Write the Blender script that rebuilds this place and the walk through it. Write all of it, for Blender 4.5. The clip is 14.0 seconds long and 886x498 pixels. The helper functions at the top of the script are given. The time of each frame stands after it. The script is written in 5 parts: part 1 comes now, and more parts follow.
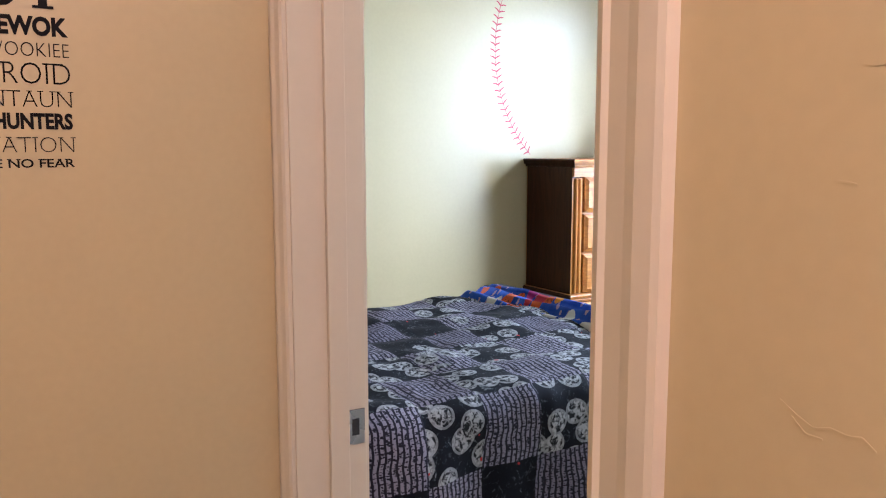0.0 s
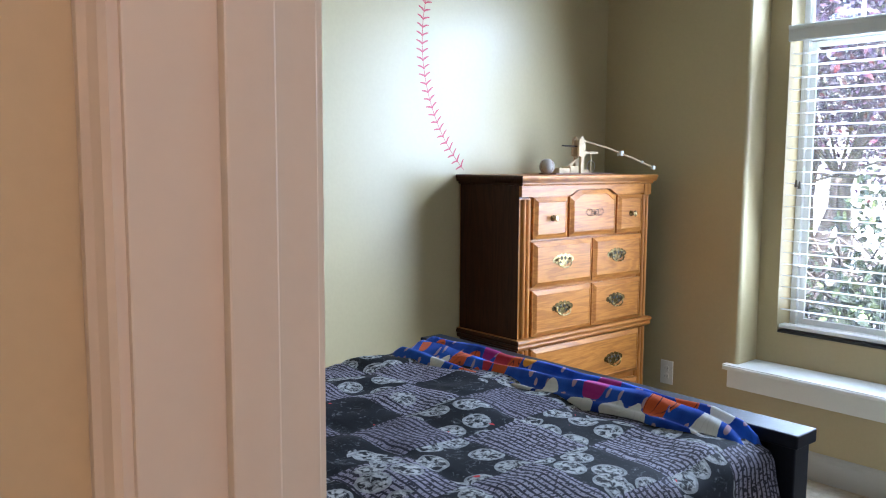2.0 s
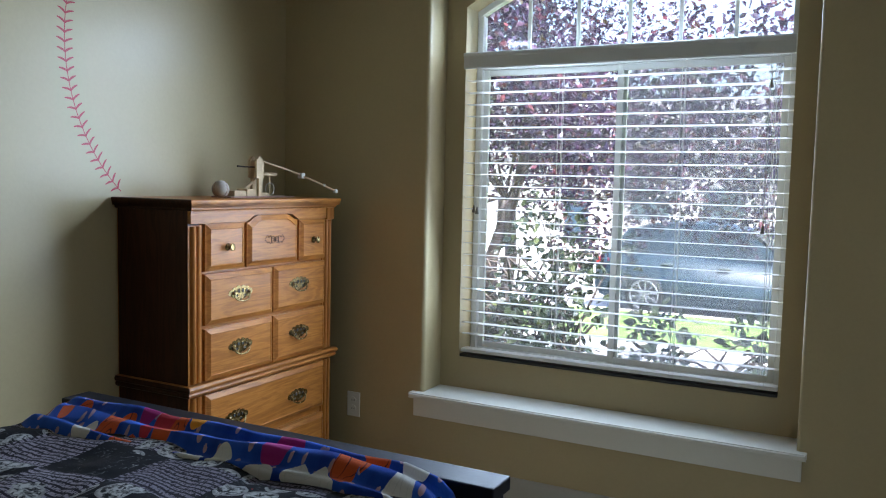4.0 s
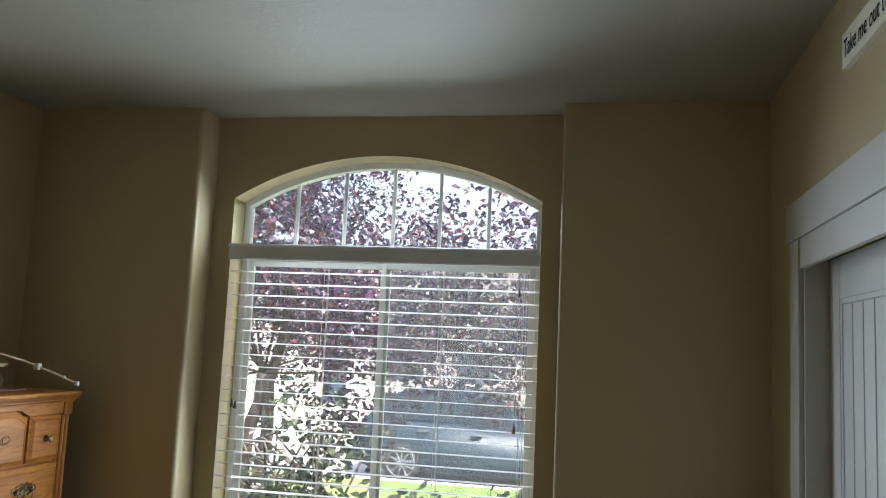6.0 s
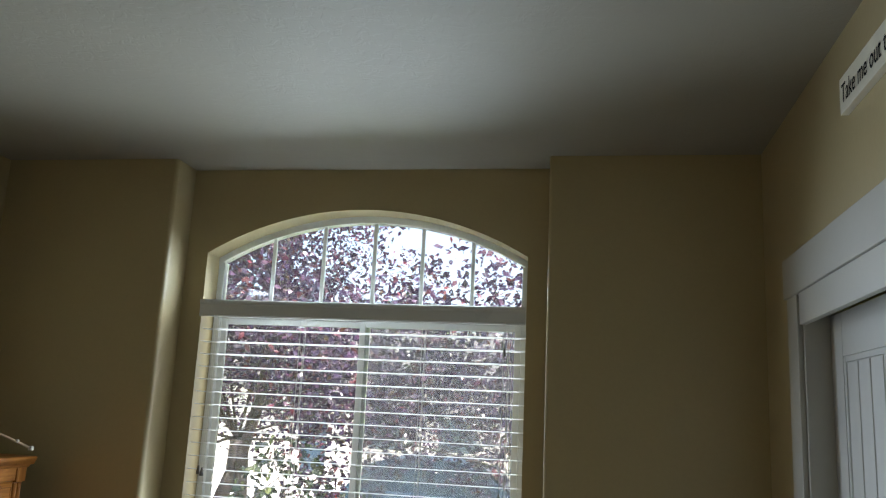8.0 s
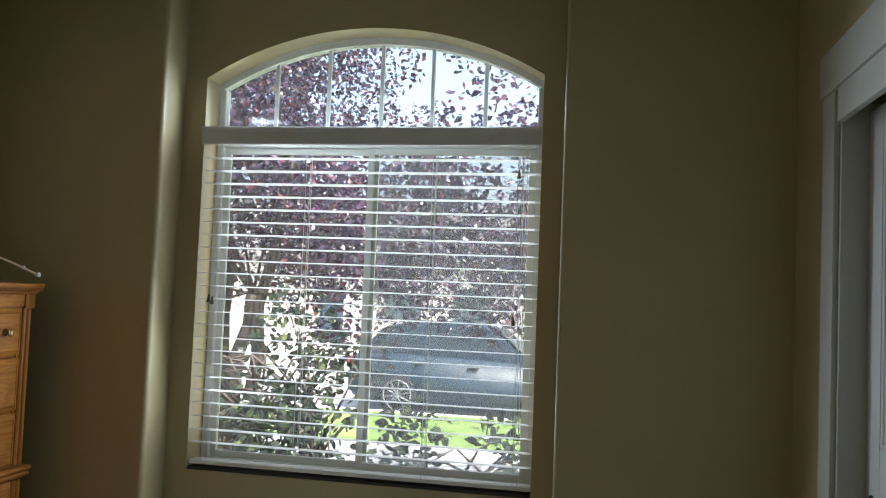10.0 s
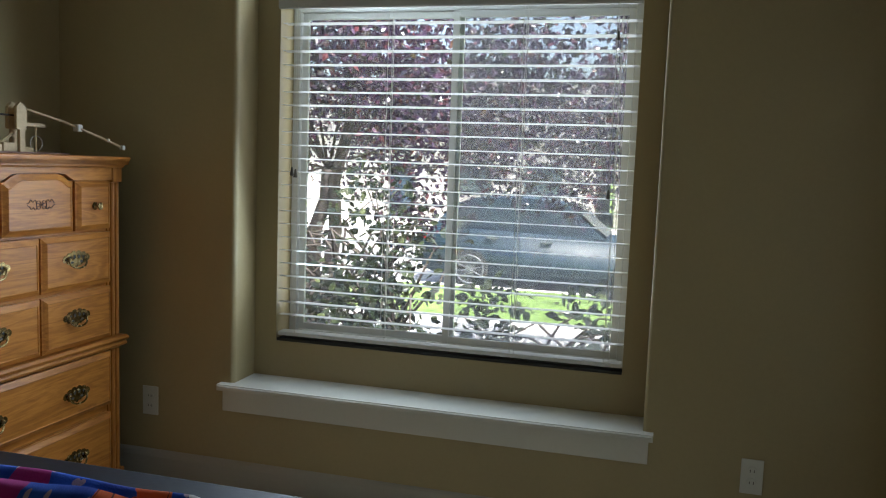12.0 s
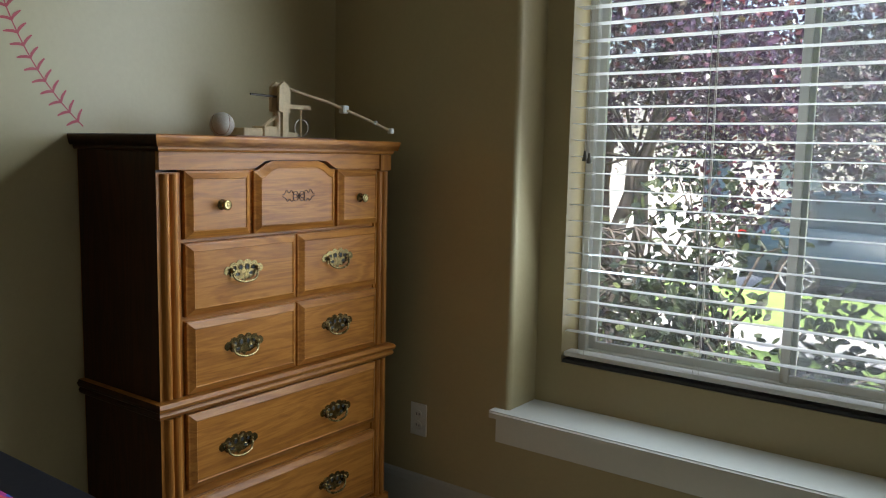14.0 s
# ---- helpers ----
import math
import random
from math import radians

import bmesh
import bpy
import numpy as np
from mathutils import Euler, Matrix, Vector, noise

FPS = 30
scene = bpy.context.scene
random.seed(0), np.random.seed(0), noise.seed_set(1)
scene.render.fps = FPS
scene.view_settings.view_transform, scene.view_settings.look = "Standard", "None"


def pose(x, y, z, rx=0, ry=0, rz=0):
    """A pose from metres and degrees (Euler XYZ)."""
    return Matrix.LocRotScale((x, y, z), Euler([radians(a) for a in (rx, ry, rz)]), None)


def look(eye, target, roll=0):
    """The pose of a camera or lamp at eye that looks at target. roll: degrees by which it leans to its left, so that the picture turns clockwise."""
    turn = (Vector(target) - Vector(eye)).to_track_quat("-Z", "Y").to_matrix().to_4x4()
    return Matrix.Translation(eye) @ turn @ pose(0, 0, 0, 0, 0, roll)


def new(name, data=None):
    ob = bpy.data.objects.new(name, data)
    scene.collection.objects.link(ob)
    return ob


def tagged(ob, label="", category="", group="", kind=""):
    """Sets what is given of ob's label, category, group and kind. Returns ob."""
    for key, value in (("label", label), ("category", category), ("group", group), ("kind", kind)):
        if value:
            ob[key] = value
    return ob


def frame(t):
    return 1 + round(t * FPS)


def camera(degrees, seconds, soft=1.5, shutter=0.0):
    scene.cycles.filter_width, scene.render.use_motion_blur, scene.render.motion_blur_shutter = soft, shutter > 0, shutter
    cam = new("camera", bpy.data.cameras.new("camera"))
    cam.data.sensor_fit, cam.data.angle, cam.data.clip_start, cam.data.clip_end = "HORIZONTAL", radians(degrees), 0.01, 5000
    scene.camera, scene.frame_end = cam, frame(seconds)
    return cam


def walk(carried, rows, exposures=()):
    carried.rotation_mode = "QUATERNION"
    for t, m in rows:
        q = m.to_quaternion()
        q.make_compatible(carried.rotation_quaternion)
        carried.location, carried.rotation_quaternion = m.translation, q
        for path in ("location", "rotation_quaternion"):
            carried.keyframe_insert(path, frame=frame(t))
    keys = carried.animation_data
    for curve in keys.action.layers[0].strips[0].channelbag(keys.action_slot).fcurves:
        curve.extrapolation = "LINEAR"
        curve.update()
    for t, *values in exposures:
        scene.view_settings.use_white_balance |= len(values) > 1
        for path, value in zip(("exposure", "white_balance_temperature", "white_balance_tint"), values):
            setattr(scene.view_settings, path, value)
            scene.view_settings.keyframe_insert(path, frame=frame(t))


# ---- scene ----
cam = camera(57.0, 14.0, soft=1.1)
PATH = [
    (0, (3.663, -0.664, 1.423), (1.821, 0.506, 1.151), -0.0),
    (0.5, (3.45, -0.625, 1.434), (1.539, 0.437, 1.187), -0.6),
    (1, (3.222, -0.561, 1.43), (1.298, 0.48, 1.192), -0.3),
    (1.5, (2.991, -0.468, 1.422), (1.174, 0.75, 1.193), 0.5),
    (2, (2.863, -0.317, 1.417), (1.199, 1.103, 1.184), 0.3),
    (2.5, (2.751, -0.228, 1.438), (1.233, 1.348, 1.206), 0.6),
    (3, (2.701, -0.161, 1.412), (1.334, 1.553, 1.215), 0.7),
    (3.5, (2.677, -0.117, 1.454), (1.46, 1.705, 1.253), 1.2),
    (4, (2.69, -0.074, 1.446), (1.674, 1.87, 1.268), 1.3),
    (6.5, (2.664, -0.095, 1.657), (2.283, 2.037, 2.042), 2.8),
    (7, (2.661, -0.052, 1.662), (2.288, 2.067, 2.123), 2.9),
    (9.5, (2.625, 0.188, 1.435), (2.212, 2.336, 1.67), 2.4),
    (10, (2.632, 0.223, 1.395), (2.218, 2.382, 1.509), 2.3),
    (10.5, (2.637, 0.22, 1.369), (2.23, 2.383, 1.385), 2.1),
    (11, (2.694, 0.263, 1.385), (2.247, 2.414, 1.286), 2.1),
    (11.5, (2.631, 0.288, 1.379), (2.181, 2.434, 1.203), 2.0),
    (12, (2.525, 0.329, 1.378), (1.949, 2.44, 1.151), 2.1),
    (12.5, (2.429, 0.415, 1.372), (1.653, 2.458, 1.124), 2.0),
    (13, (2.367, 0.583, 1.373), (1.361, 2.52, 1.106), 1.7),
    (13.5, (2.318, 0.751, 1.359), (1.149, 2.595, 1.086), 1.1),
    (14, (2.283, 0.945, 1.333), (0.98, 2.698, 1.071), 1.2),
]
# seconds, stops, kelvin, tint
EXPOSURES = [(0, 3.95, 5650, 19), (1.0, 3.75, 5350, 17), (2.0, 3.60, 5450, 17), (2.5, 3.34, 5400, 16), (3.0, 3.12, 5450, 15), (3.5, 2.75, 5450, 14),
             (4.0, 2.52, 5700, 14), (6.5, 2.20, 6450, 13), (9.5, 2.12, 6350, 12), (12.0, 1.93, 6250, 11), (13.0, 2.04, 6250, 11), (14, 1.98, 6400, 11)]
walk(cam, [(t, look(eye, target, roll)) for t, eye, target, roll in PATH], EXPOSURES)

# ---------------------------------------------------------------- light
world = bpy.data.worlds.new("sky")
scene.world = world
world.use_nodes = True
wn = world.node_tree.nodes
sky = wn.new("ShaderNodeTexSky")
sky.sky_type = 'NISHITA'
sky.sun_disc = False
sky.dust_density, sky.air_density = 5.0, 1.0
sky.ozone_density = 0.3
sky.sun_elevation = radians(58)
sky.sun_rotation = radians(115)
wn["Background"].inputs["Strength"].default_value = 0.15
world.node_tree.links.new(sky.outputs[0], wn["Background"].inputs["Color"])

sun = new("sun", bpy.data.lights.new("sun", 'SUN'))
sun.data.energy, sun.data.angle, sun.data.color = 5.0, radians(0.5), (1.0, 0.95, 0.87)
sun.matrix_world = look((9, -4.5, 16), (0, 0, 0))

# warm bulb of the hallway, above and behind the walker
bulb = new("hall_lamp", bpy.data.lights.new("hall_lamp", 'POINT'))
bulb.data.energy, bulb.data.shadow_soft_size, bulb.data.color = 5.9, 0.12, (1.0, 0.74, 0.735)
bulb.location = (4.3, -0.76, 2.4)

# daylight entering through the window opening: between the slats, onto the slats, and from the open sky through the arched head
def daylight(energy, colour, size, eye, target, spread):
    lamp = new("window_daylight", bpy.data.lights.new("window_daylight", 'AREA'))
    lamp.data.shape, lamp.data.size, lamp.data.size_y = 'RECTANGLE', *size
    lamp.data.energy, lamp.data.color, lamp.data.spread = energy, colour, radians(spread)
    lamp.matrix_world = look(eye, target)


daylight(6.2, (0.69, 0.86, 1.0), (1.30, 0.98), (1.67, 3.300, 1.40), (1.60, 2.300, 1.12), 160)
daylight(2.5, (0.86, 0.94, 1.0), (1.38, 1.26), (1.678, 3.558, 1.36), (1.678, 2.4, 1.36), 180)
daylight(4.2, (0.72, 0.87, 1.0), (1.16, 0.24), (1.678, 3.505, 2.215), (1.60, 2.505, 1.75), 136)

# ---------------------------------------------------------------- materials
class Net:
    """A small writer of node trees."""
    def __init__(self, name):
        self.mat = bpy.data.materials.new(name)
        self.mat.use_nodes = True
        self.tree = self.mat.node_tree
        self.bsdf = self.tree.nodes["Principled BSDF"]
        self.out = self.tree.nodes["Material Output"]

    def add(self, kind, ins=None, **props):
        n = self.tree.nodes.new("ShaderNode" + kind)
        for k, v in props.items():
            setattr(n, k, v)
        for k, v in (ins or {}).items():
            self.put(n.inputs[k], v)
        return n

    def put(self, socket, v):
        if isinstance(v, bpy.types.NodeSocket):
            self.tree.links.new(v, socket)
        elif isinstance(v, bpy.types.Node):
            self.tree.links.new(v.outputs[0], socket)
        else:
            socket.default_value = (*v, 1.0) if isinstance(v, tuple) and len(v) == 3 and socket.type == 'RGBA' else v

    def math(self, op, a, b=0.0, c=0.0):
        return self.add("Math", {0: a, 1: b, 2: c}, operation=op).outputs[0]

    def mix(self, f, a, b):
        n = self.add("Mix", data_type='RGBA')
        self.put(n.inputs[0], f)
        self.put(n.inputs[6], a)
        self.put(n.inputs[7], b)
        return n.outputs[2]

    def coords(self, scale=(1, 1, 1), which="Object", turn=(0, 0, 0)):
        tc = self.add("TexCoord")
        return self.add("Mapping", {"Vector": tc.outputs[which], "Scale": scale, "Rotation": turn}).outputs[0]

    def noise(self, vec, scale, detail=3.0, rough=0.5, distort=0.0):
        return self.add("TexNoise", {"Vector": vec, "Scale": scale, "Detail": detail, "Roughness": rough, "Distortion": distort}).outputs[0]

    def ramp(self, f, stops, constant=False):
        n = self.add("ValToRGB", {0: f})
        if constant:
            n.color_ramp.interpolation = 'CONSTANT'
        els = n.color_ramp.elements
        while len(els) < len(stops):
            els.new(0.5)
        for e, (p, c) in zip(els, stops):
            e.position, e.color = p, (*c, 1.0)
        return n.outputs[0]

    def bump(self, height, strength, distance=0.01):
        n = self.add("Bump", {"Height": height, "Strength": strength, "Distance": distance})
        self.put(self.bsdf.inputs["Normal"], n.outputs[0])

    def set(self, **k):
        for key, v in k.items():
            self.put(self.bsdf.inputs[key.replace("_", " ")], v)
        return self


def shade(c, f):
    return tuple(min(1.0, v * f) for v in c)


def plain(name, base, rough=0.6, metal=0.0, var=0.10, scale=5.0, bump=0.08, grain=120.0, spec=0.4):
    n = Net(name)
    v = n.coords()
    a = n.noise(v, scale, 4.0)
    b = n.noise(v, grain, 2.0)
    f = n.math('MULTIPLY_ADD', b, 0.35, n.math('MULTIPLY', a, 0.65))
    n.set(Base_Color=n.ramp(f, [(0.3, shade(base, 1 - var)), (0.7, shade(base, 1 + var))]), Metallic=metal)
    n.set(Roughness=n.math('MULTIPLY_ADD', a, 0.16, rough - 0.08))
    n.bsdf.inputs["Specular IOR Level"].default_value = spec
    if bump:
        n.bump(b, bump, 0.004)
    return n.mat


def wall_paint(name, base, relief=0.11):
    """Rolled paint on lightly textured plasterboard, with faint scuffs."""
    n = Net(name)
    v = n.coords()
    big = n.noise(v, 1.6, 3.0)
    orange = n.noise(v, 70.0, 2.0, 0.4)
    fine = n.noise(v, 400.0, 1.0)
    f = n.math('MULTIPLY_ADD', orange, 0.3, n.math('MULTIPLY', big, 0.7))
    n.set(Base_Color=n.ramp(f, [(0.3, shade(base, 0.95)), (0.7, shade(base, 1.04))]), Roughness=n.math('MULTIPLY_ADD', big, 0.08, 0.32))
    n.bsdf.inputs["Specular IOR Level"].default_value = 0.42
    n.bump(n.math('MULTIPLY_ADD', fine, 0.15, orange), relief, 0.003)
    return n.mat


def knockdown(name, base):
    """Ceiling plaster with flattened splatter."""
    n = Net(name)
    v = n.coords()
    spl = n.noise(v, 22.0, 5.0, 0.6, 0.8)
    flat = n.ramp(spl, [(0.48, (0, 0, 0)), (0.54, (1, 1, 1))])
    fine = n.noise(v, 160.0, 2.0)
    n.set(Base_Color=n.ramp(n.noise(v, 2.0, 3.0), [(0.3, shade(base, 0.96)), (0.7, shade(base, 1.03))]), Roughness=0.62)
    n.bsdf.inputs["Specular IOR Level"].default_value = 0.2
    n.bump(n.math('MULTIPLY_ADD', fine, 0.2, flat), 0.16, 0.004)
    return n.mat


def oak(name, along, stops=((0.20, (0.215, 0.070, 0.011)), (0.5, (0.40, 0.148, 0.025)), (0.82, (0.55, 0.235, 0.048))), gloss=0.30):
    """Lacquered oak; along: 'x', 'y' or 'z', the way of the grain."""
    n = Net(name)
    s = {"y": (9.0, 0.9, 9.0), "z": (9.0, 9.0, 0.9), "x": (0.9, 9.0, 9.0)}[along]
    rnd = n.add("ObjectInfo").outputs["Random"]
    base = n.coords(s)
    v = n.add("VectorMath", {0: base, 1: n.math('MULTIPLY', rnd, 37.0)}, operation='ADD').outputs[0]
    cath = n.noise(v, 1.5, 3.0, 0.5, 1.6)
    bands = n.math('MULTIPLY_ADD', n.math('SINE', n.math('MULTIPLY', cath, 32.0)), 0.5, 0.5)
    pores = n.noise(v, 14.0, 3.0, 0.7)
    big = n.noise(v, 0.5, 2.0)
    f = n.math('ADD', n.math('MULTIPLY', bands, 0.20), n.math('MULTIPLY_ADD', pores, 0.52, n.math('MULTIPLY', big, 0.22)))
    n.set(Base_Color=n.ramp(f, list(stops)))
    n.set(Roughness=n.math('MULTIPLY_ADD', pores, 0.2, 0.30))
    n.bsdf.inputs["Specular IOR Level"].default_value = gloss
    n.bump(pores, 0.08, 0.002)
    return n.mat


def patchwork(name):
    """Printed cotton patchwork: grey lettered patches between black pictured ones."""
    n = Net(name)
    uv = n.coords((1, 1, 1), "UV")
    warp = n.add("VectorMath", {0: uv, 1: n.add("VectorMath", {0: n.add("TexNoise", {"Vector": uv, "Scale": 6.0}).outputs[1], 1: (0.025, 0.025, 0.0)}, operation='MULTIPLY')}, operation='ADD')
    sep = n.add("SeparateXYZ", {0: warp.outputs[0]})
    cx = n.math('FLOOR', n.math('DIVIDE', sep.outputs[0], 0.22))
    cy = n.math('FLOOR', n.math('DIVIDE', sep.outputs[1], 0.19))
    cell = n.add("CombineXYZ", {0: cx, 1: cy})
    rnd = n.add("TexWhiteNoise", {"Vector": cell.outputs[0]}).outputs[0]
    parity = n.math('FRACT', n.math('MULTIPLY', n.math('ADD', cx, cy), 0.5))
    lettered = n.math('GREATER_THAN', parity, 0.25)
    # rows of small lettering
    wavy = n.math('MULTIPLY_ADD', n.math('SINE', n.math('MULTIPLY', sep.outputs[0], 95.0)), 0.0014, sep.outputs[1])
    row = n.math('FRACT', n.math('DIVIDE', wavy, 0.0165))
    inrow = n.math('LESS_THAN', row, 0.62)
    glyph = n.noise(n.coords((170, 60, 1), "UV"), 1.0, 2.0, 0.6)
    ink = n.math('MULTIPLY', inrow, n.math('GREATER_THAN', glyph, 0.46))
    tint = n.ramp(rnd, [(0.0, (0.20, 0.18, 0.22)), (0.6, (0.25, 0.23, 0.275)), (1.0, (0.15, 0.135, 0.17))])
    text = n.mix(ink, (0.018, 0.016, 0.024), tint)
    # ringed round badges on some patches, sparse pictures on the others
    vor = n.add("TexVoronoi", {"Vector": warp.outputs[0], "Scale": 11.5, "Randomness": 0.7}, voronoi_dimensions='2D')
    dist = vor.outputs["Distance"]
    disc = n.math('LESS_THAN', dist, 0.43)
    ring = n.math('MULTIPLY', n.math('GREATER_THAN', dist, 0.35), disc)
    face = n.ramp(n.noise(uv, 62.0, 3.0, 0.65, 0.6), [(0.43, (0.012, 0.012, 0.014)), (0.47, (0.10, 0.10, 0.10)), (0.56, (0.34, 0.34, 0.33))])
    face = n.mix(n.math('MULTIPLY', ring, 0.7), face, (0.24, 0.24, 0.24))
    spare = n.ramp(n.noise(uv, 30.0, 4.0, 0.75, 1.5), [(0.57, (0.006, 0.006, 0.009)), (0.64, (0.05, 0.055, 0.06)), (0.74, (0.26, 0.26, 0.26))])
    badge_patch = n.math('GREATER_THAN', n.add("TexWhiteNoise", {"Vector": n.add("CombineXYZ", {0: n.math('FLOOR', n.math('MULTIPLY', cx, 0.5)), 1: cy}).outputs[0]}).outputs[0], 0.46)
    black = n.mix(n.math('MULTIPLY', disc, badge_patch), spare, face)
    red = n.math('GREATER_THAN', n.noise(uv, 23.0, 1.0), 0.76)
    black = n.mix(red, black, (0.45, 0.03, 0.03))
    col = n.mix(lettered, black, text)
    over = n.math('MULTIPLY', n.math('GREATER_THAN', n.noise(uv, 2.3, 1.0), 0.63), disc)
    n.set(Base_Color=n.mix(over, col, face), Roughness=0.85)
    n.bsdf.inputs["Sheen Weight"].default_value = 0.0
    n.bsdf.inputs["Specular IOR Level"].default_value = 0.15
    n.bump(n.noise(n.coords((1, 1, 1), "UV"), 900.0, 1.0), 0.15, 0.001)
    return n.mat


def fleece(name):
    """Blue fleece printed with balls and stars."""
    n = Net(name)
    uv = n.coords((1, 1, 1), "UV")
    bent = n.add("VectorMath", {0: uv, 1: n.add("VectorMath", {0: n.add("TexNoise", {"Vector": uv, "Scale": 9.0, "Detail": 2.0}).outputs[1], 1: (0.05, 0.05, 0.0)}, operation='MULTIPLY')}, operation='ADD').outputs[0]
    vor = n.add("TexVoronoi", {"Vector": bent, "Scale": 10.5, "Randomness": 0.85}, voronoi_dimensions='2D')
    tone = n.add("SeparateColor", {0: vor.outputs["Color"]})
    disc = n.math('LESS_THAN', vor.outputs["Distance"], n.math('MULTIPLY_ADD', tone.outputs[1], 0.14, 0.30))
    ball = n.ramp(tone.outputs[0], [(0.0, (0.50, 0.085, 0.02)), (0.32, (0.60, 0.60, 0.58)), (0.60, (0.42, 0.03, 0.05)), (0.74, (0.62, 0.26, 0.02)), (0.82, (0.58, 0.58, 0.56)), (0.92, (0.30, 0.02, 0.16))], True)
    seam = n.math('LESS_THAN', n.math('ABSOLUTE', n.math('SINE', n.math('MULTIPLY', n.noise(bent, 12.0, 1.0), 26.0))), 0.16)
    dark_ball = n.math('MULTIPLY', seam, n.math('LESS_THAN', tone.outputs[0], 0.32))
    ball = n.mix(n.math('MULTIPLY_ADD', dark_ball, 0.75, n.math('MULTIPLY', seam, 0.1)), ball, (0.03, 0.015, 0.02))
    blue = n.ramp(n.noise(uv, 12.0, 2.0), [(0.35, (0.010, 0.036, 0.25)), (0.65, (0.026, 0.100, 0.50))])
    small = n.math('LESS_THAN', n.add("TexVoronoi", {"Vector": bent, "Scale": 27.0}, voronoi_dimensions='2D').outputs["Distance"], 0.16)
    blue = n.mix(n.math('MULTIPLY', small, 0.8), blue, (0.45, 0.30, 0.28))
    n.set(Base_Color=n.mix(disc, blue, ball), Roughness=0.95)
    n.bsdf.inputs["Sheen Weight"].default_value = 0.06
    n.bsdf.inputs["Specular IOR Level"].default_value = 0.15
    n.bump(n.noise(uv, 260.0, 3.0), 0.4, 0.002)
    return n.mat


def pane_glass(name):
    n = Net(name)
    clear = n.add("BsdfTransparent", {"Color": (0.96, 0.98, 0.98)})
    gloss = n.add("BsdfGlossy", {"Roughness": 0.02})
    fres = n.add("Fresnel", {"IOR": 1.45})
    m = n.add("MixShader", {0: fres.outputs[0], 1: clear.outputs[0], 2: gloss.outputs[0]})
    # milky translucent veil: the glare over the panes put into the glass
    veil = n.add("BsdfTranslucent", {"Color": (0.8, 0.8, 0.84)})
    film = n.math('MULTIPLY_ADD', n.noise(n.coords(), 6.0, 4.0), 0.03, 0.034)
    n.put(n.out.inputs[0], n.add("MixShader", {0: film, 1: m.outputs[0], 2: veil.outputs[0]}).outputs[0])
    return n.mat


def insect_screen(name):
    n = Net(name)
    clear = n.add("BsdfTransparent", {"Color": (1, 1, 1)})
    wire = n.add("BsdfDiffuse", {"Color": (0.72, 0.72, 0.78)})
    m = n.add("MixShader", {0: 0.25, 1: clear.outputs[0], 2: wire.outputs[0]})
    n.put(n.out.inputs[0], m.outputs[0])
    return n.mat


def foliage(name, stops, rough=0.2):
    n = Net(name)
    rnd = n.add("NewGeometry").outputs["Random Per Island"]
    col = n.ramp(rnd, stops)
    n.set(Base_Color=col, Roughness=rough)
    n.bsdf.inputs["Specular IOR Level"].default_value = 0.6
    tr = n.add("BsdfTranslucent", {"Color": col})
    m = n.add("MixShader", {0: 0.25, 1: n.bsdf.outputs[0], 2: tr.outputs[0]})
    n.put(n.out.inputs[0], m.outputs[0])
    return n.mat


WALL = (0.45, 0.366, 0.200)
M_WALL = wall_paint("tan_wall_paint", WALL)
M_CEIL = knockdown("ceiling_plaster", (0.33, 0.305, 0.25))
M_TRIM = plain("white_trim_paint", (0.47, 0.455, 0.41), 0.38, var=0.03, scale=3, bump=0.03, grain=60)
M_JAMB = plain("cream_jamb_paint", (0.54, 0.48, 0.36), 0.4, var=0.03, scale=3, bump=0.03, grain=60)
# same white trim, lightened: window light on the sill put into the colour
M_SILL_LIT = plain("white_trim_lit", (0.72, 0.70, 0.63), 0.34, var=0.03, scale=3, bump=0.03, grain=60)
M_DOOR = plain("white_door_paint", (0.57, 0.57, 0.55), 0.42, var=0.03, scale=3, bump=0.05, grain=40)
M_CARPET = plain("beige_carpet", (0.45, 0.38, 0.28), 0.95, var=0.25, scale=30, bump=0.9, grain=500, spec=0.1)
M_VINYL = plain("white_vinyl", (0.74, 0.745, 0.70), 0.35, var=0.03, bump=0.0)
M_SLAT = plain("white_blind_slat", (0.62, 0.63, 0.615), 0.30, var=0.03, scale=9, bump=0.02, grain=90)
M_CORD = plain("white_cord", (0.7, 0.69, 0.64), 0.8, bump=0.2)
M_TASSEL = plain("grey_tassel_plastic", (0.16, 0.16, 0.14), 0.4, bump=0.0)
M_GLASS = pane_glass("window_glass")
M_SCREEN = insect_screen("insect_screen_mesh")
M_OAK_Y, M_OAK_Z, M_OAK_X = oak("oak_grain_across", "y"), oak("oak_grain_upright", "z"), oak("oak_grain_deep", "x")
# redder stain for the sides, with their shade put into the dark colour
M_OAK_SHADED = oak("red_brown_shaded_side", "z", ((0.25, (0.018, 0.005, 0.002)), (0.5, (0.040, 0.011, 0.004)), (0.8, (0.062, 0.019, 0.007))), 0.2)
M_DARKOAK = plain("shadow_gap_wood", (0.05, 0.022, 0.009), 0.6, var=0.2)
M_BRASS = plain("antique_brass", (0.27, 0.195, 0.085), 0.26, 1.0, var=0.35, scale=60, bump=0.05)
M_NICKEL = plain("satin_nickel", (0.52, 0.49, 0.45), 0.3, 1.0, var=0.06, bump=0.02)
M_NAVY = plain("black_stained_wood", (0.008, 0.009, 0.015), 0.50, var=0.3, scale=14, bump=0.05, grain=80, spec=0.2)
M_QUILT = patchwork("patchwork_cotton")
M_FLEECE = fleece("ball_print_fleece")
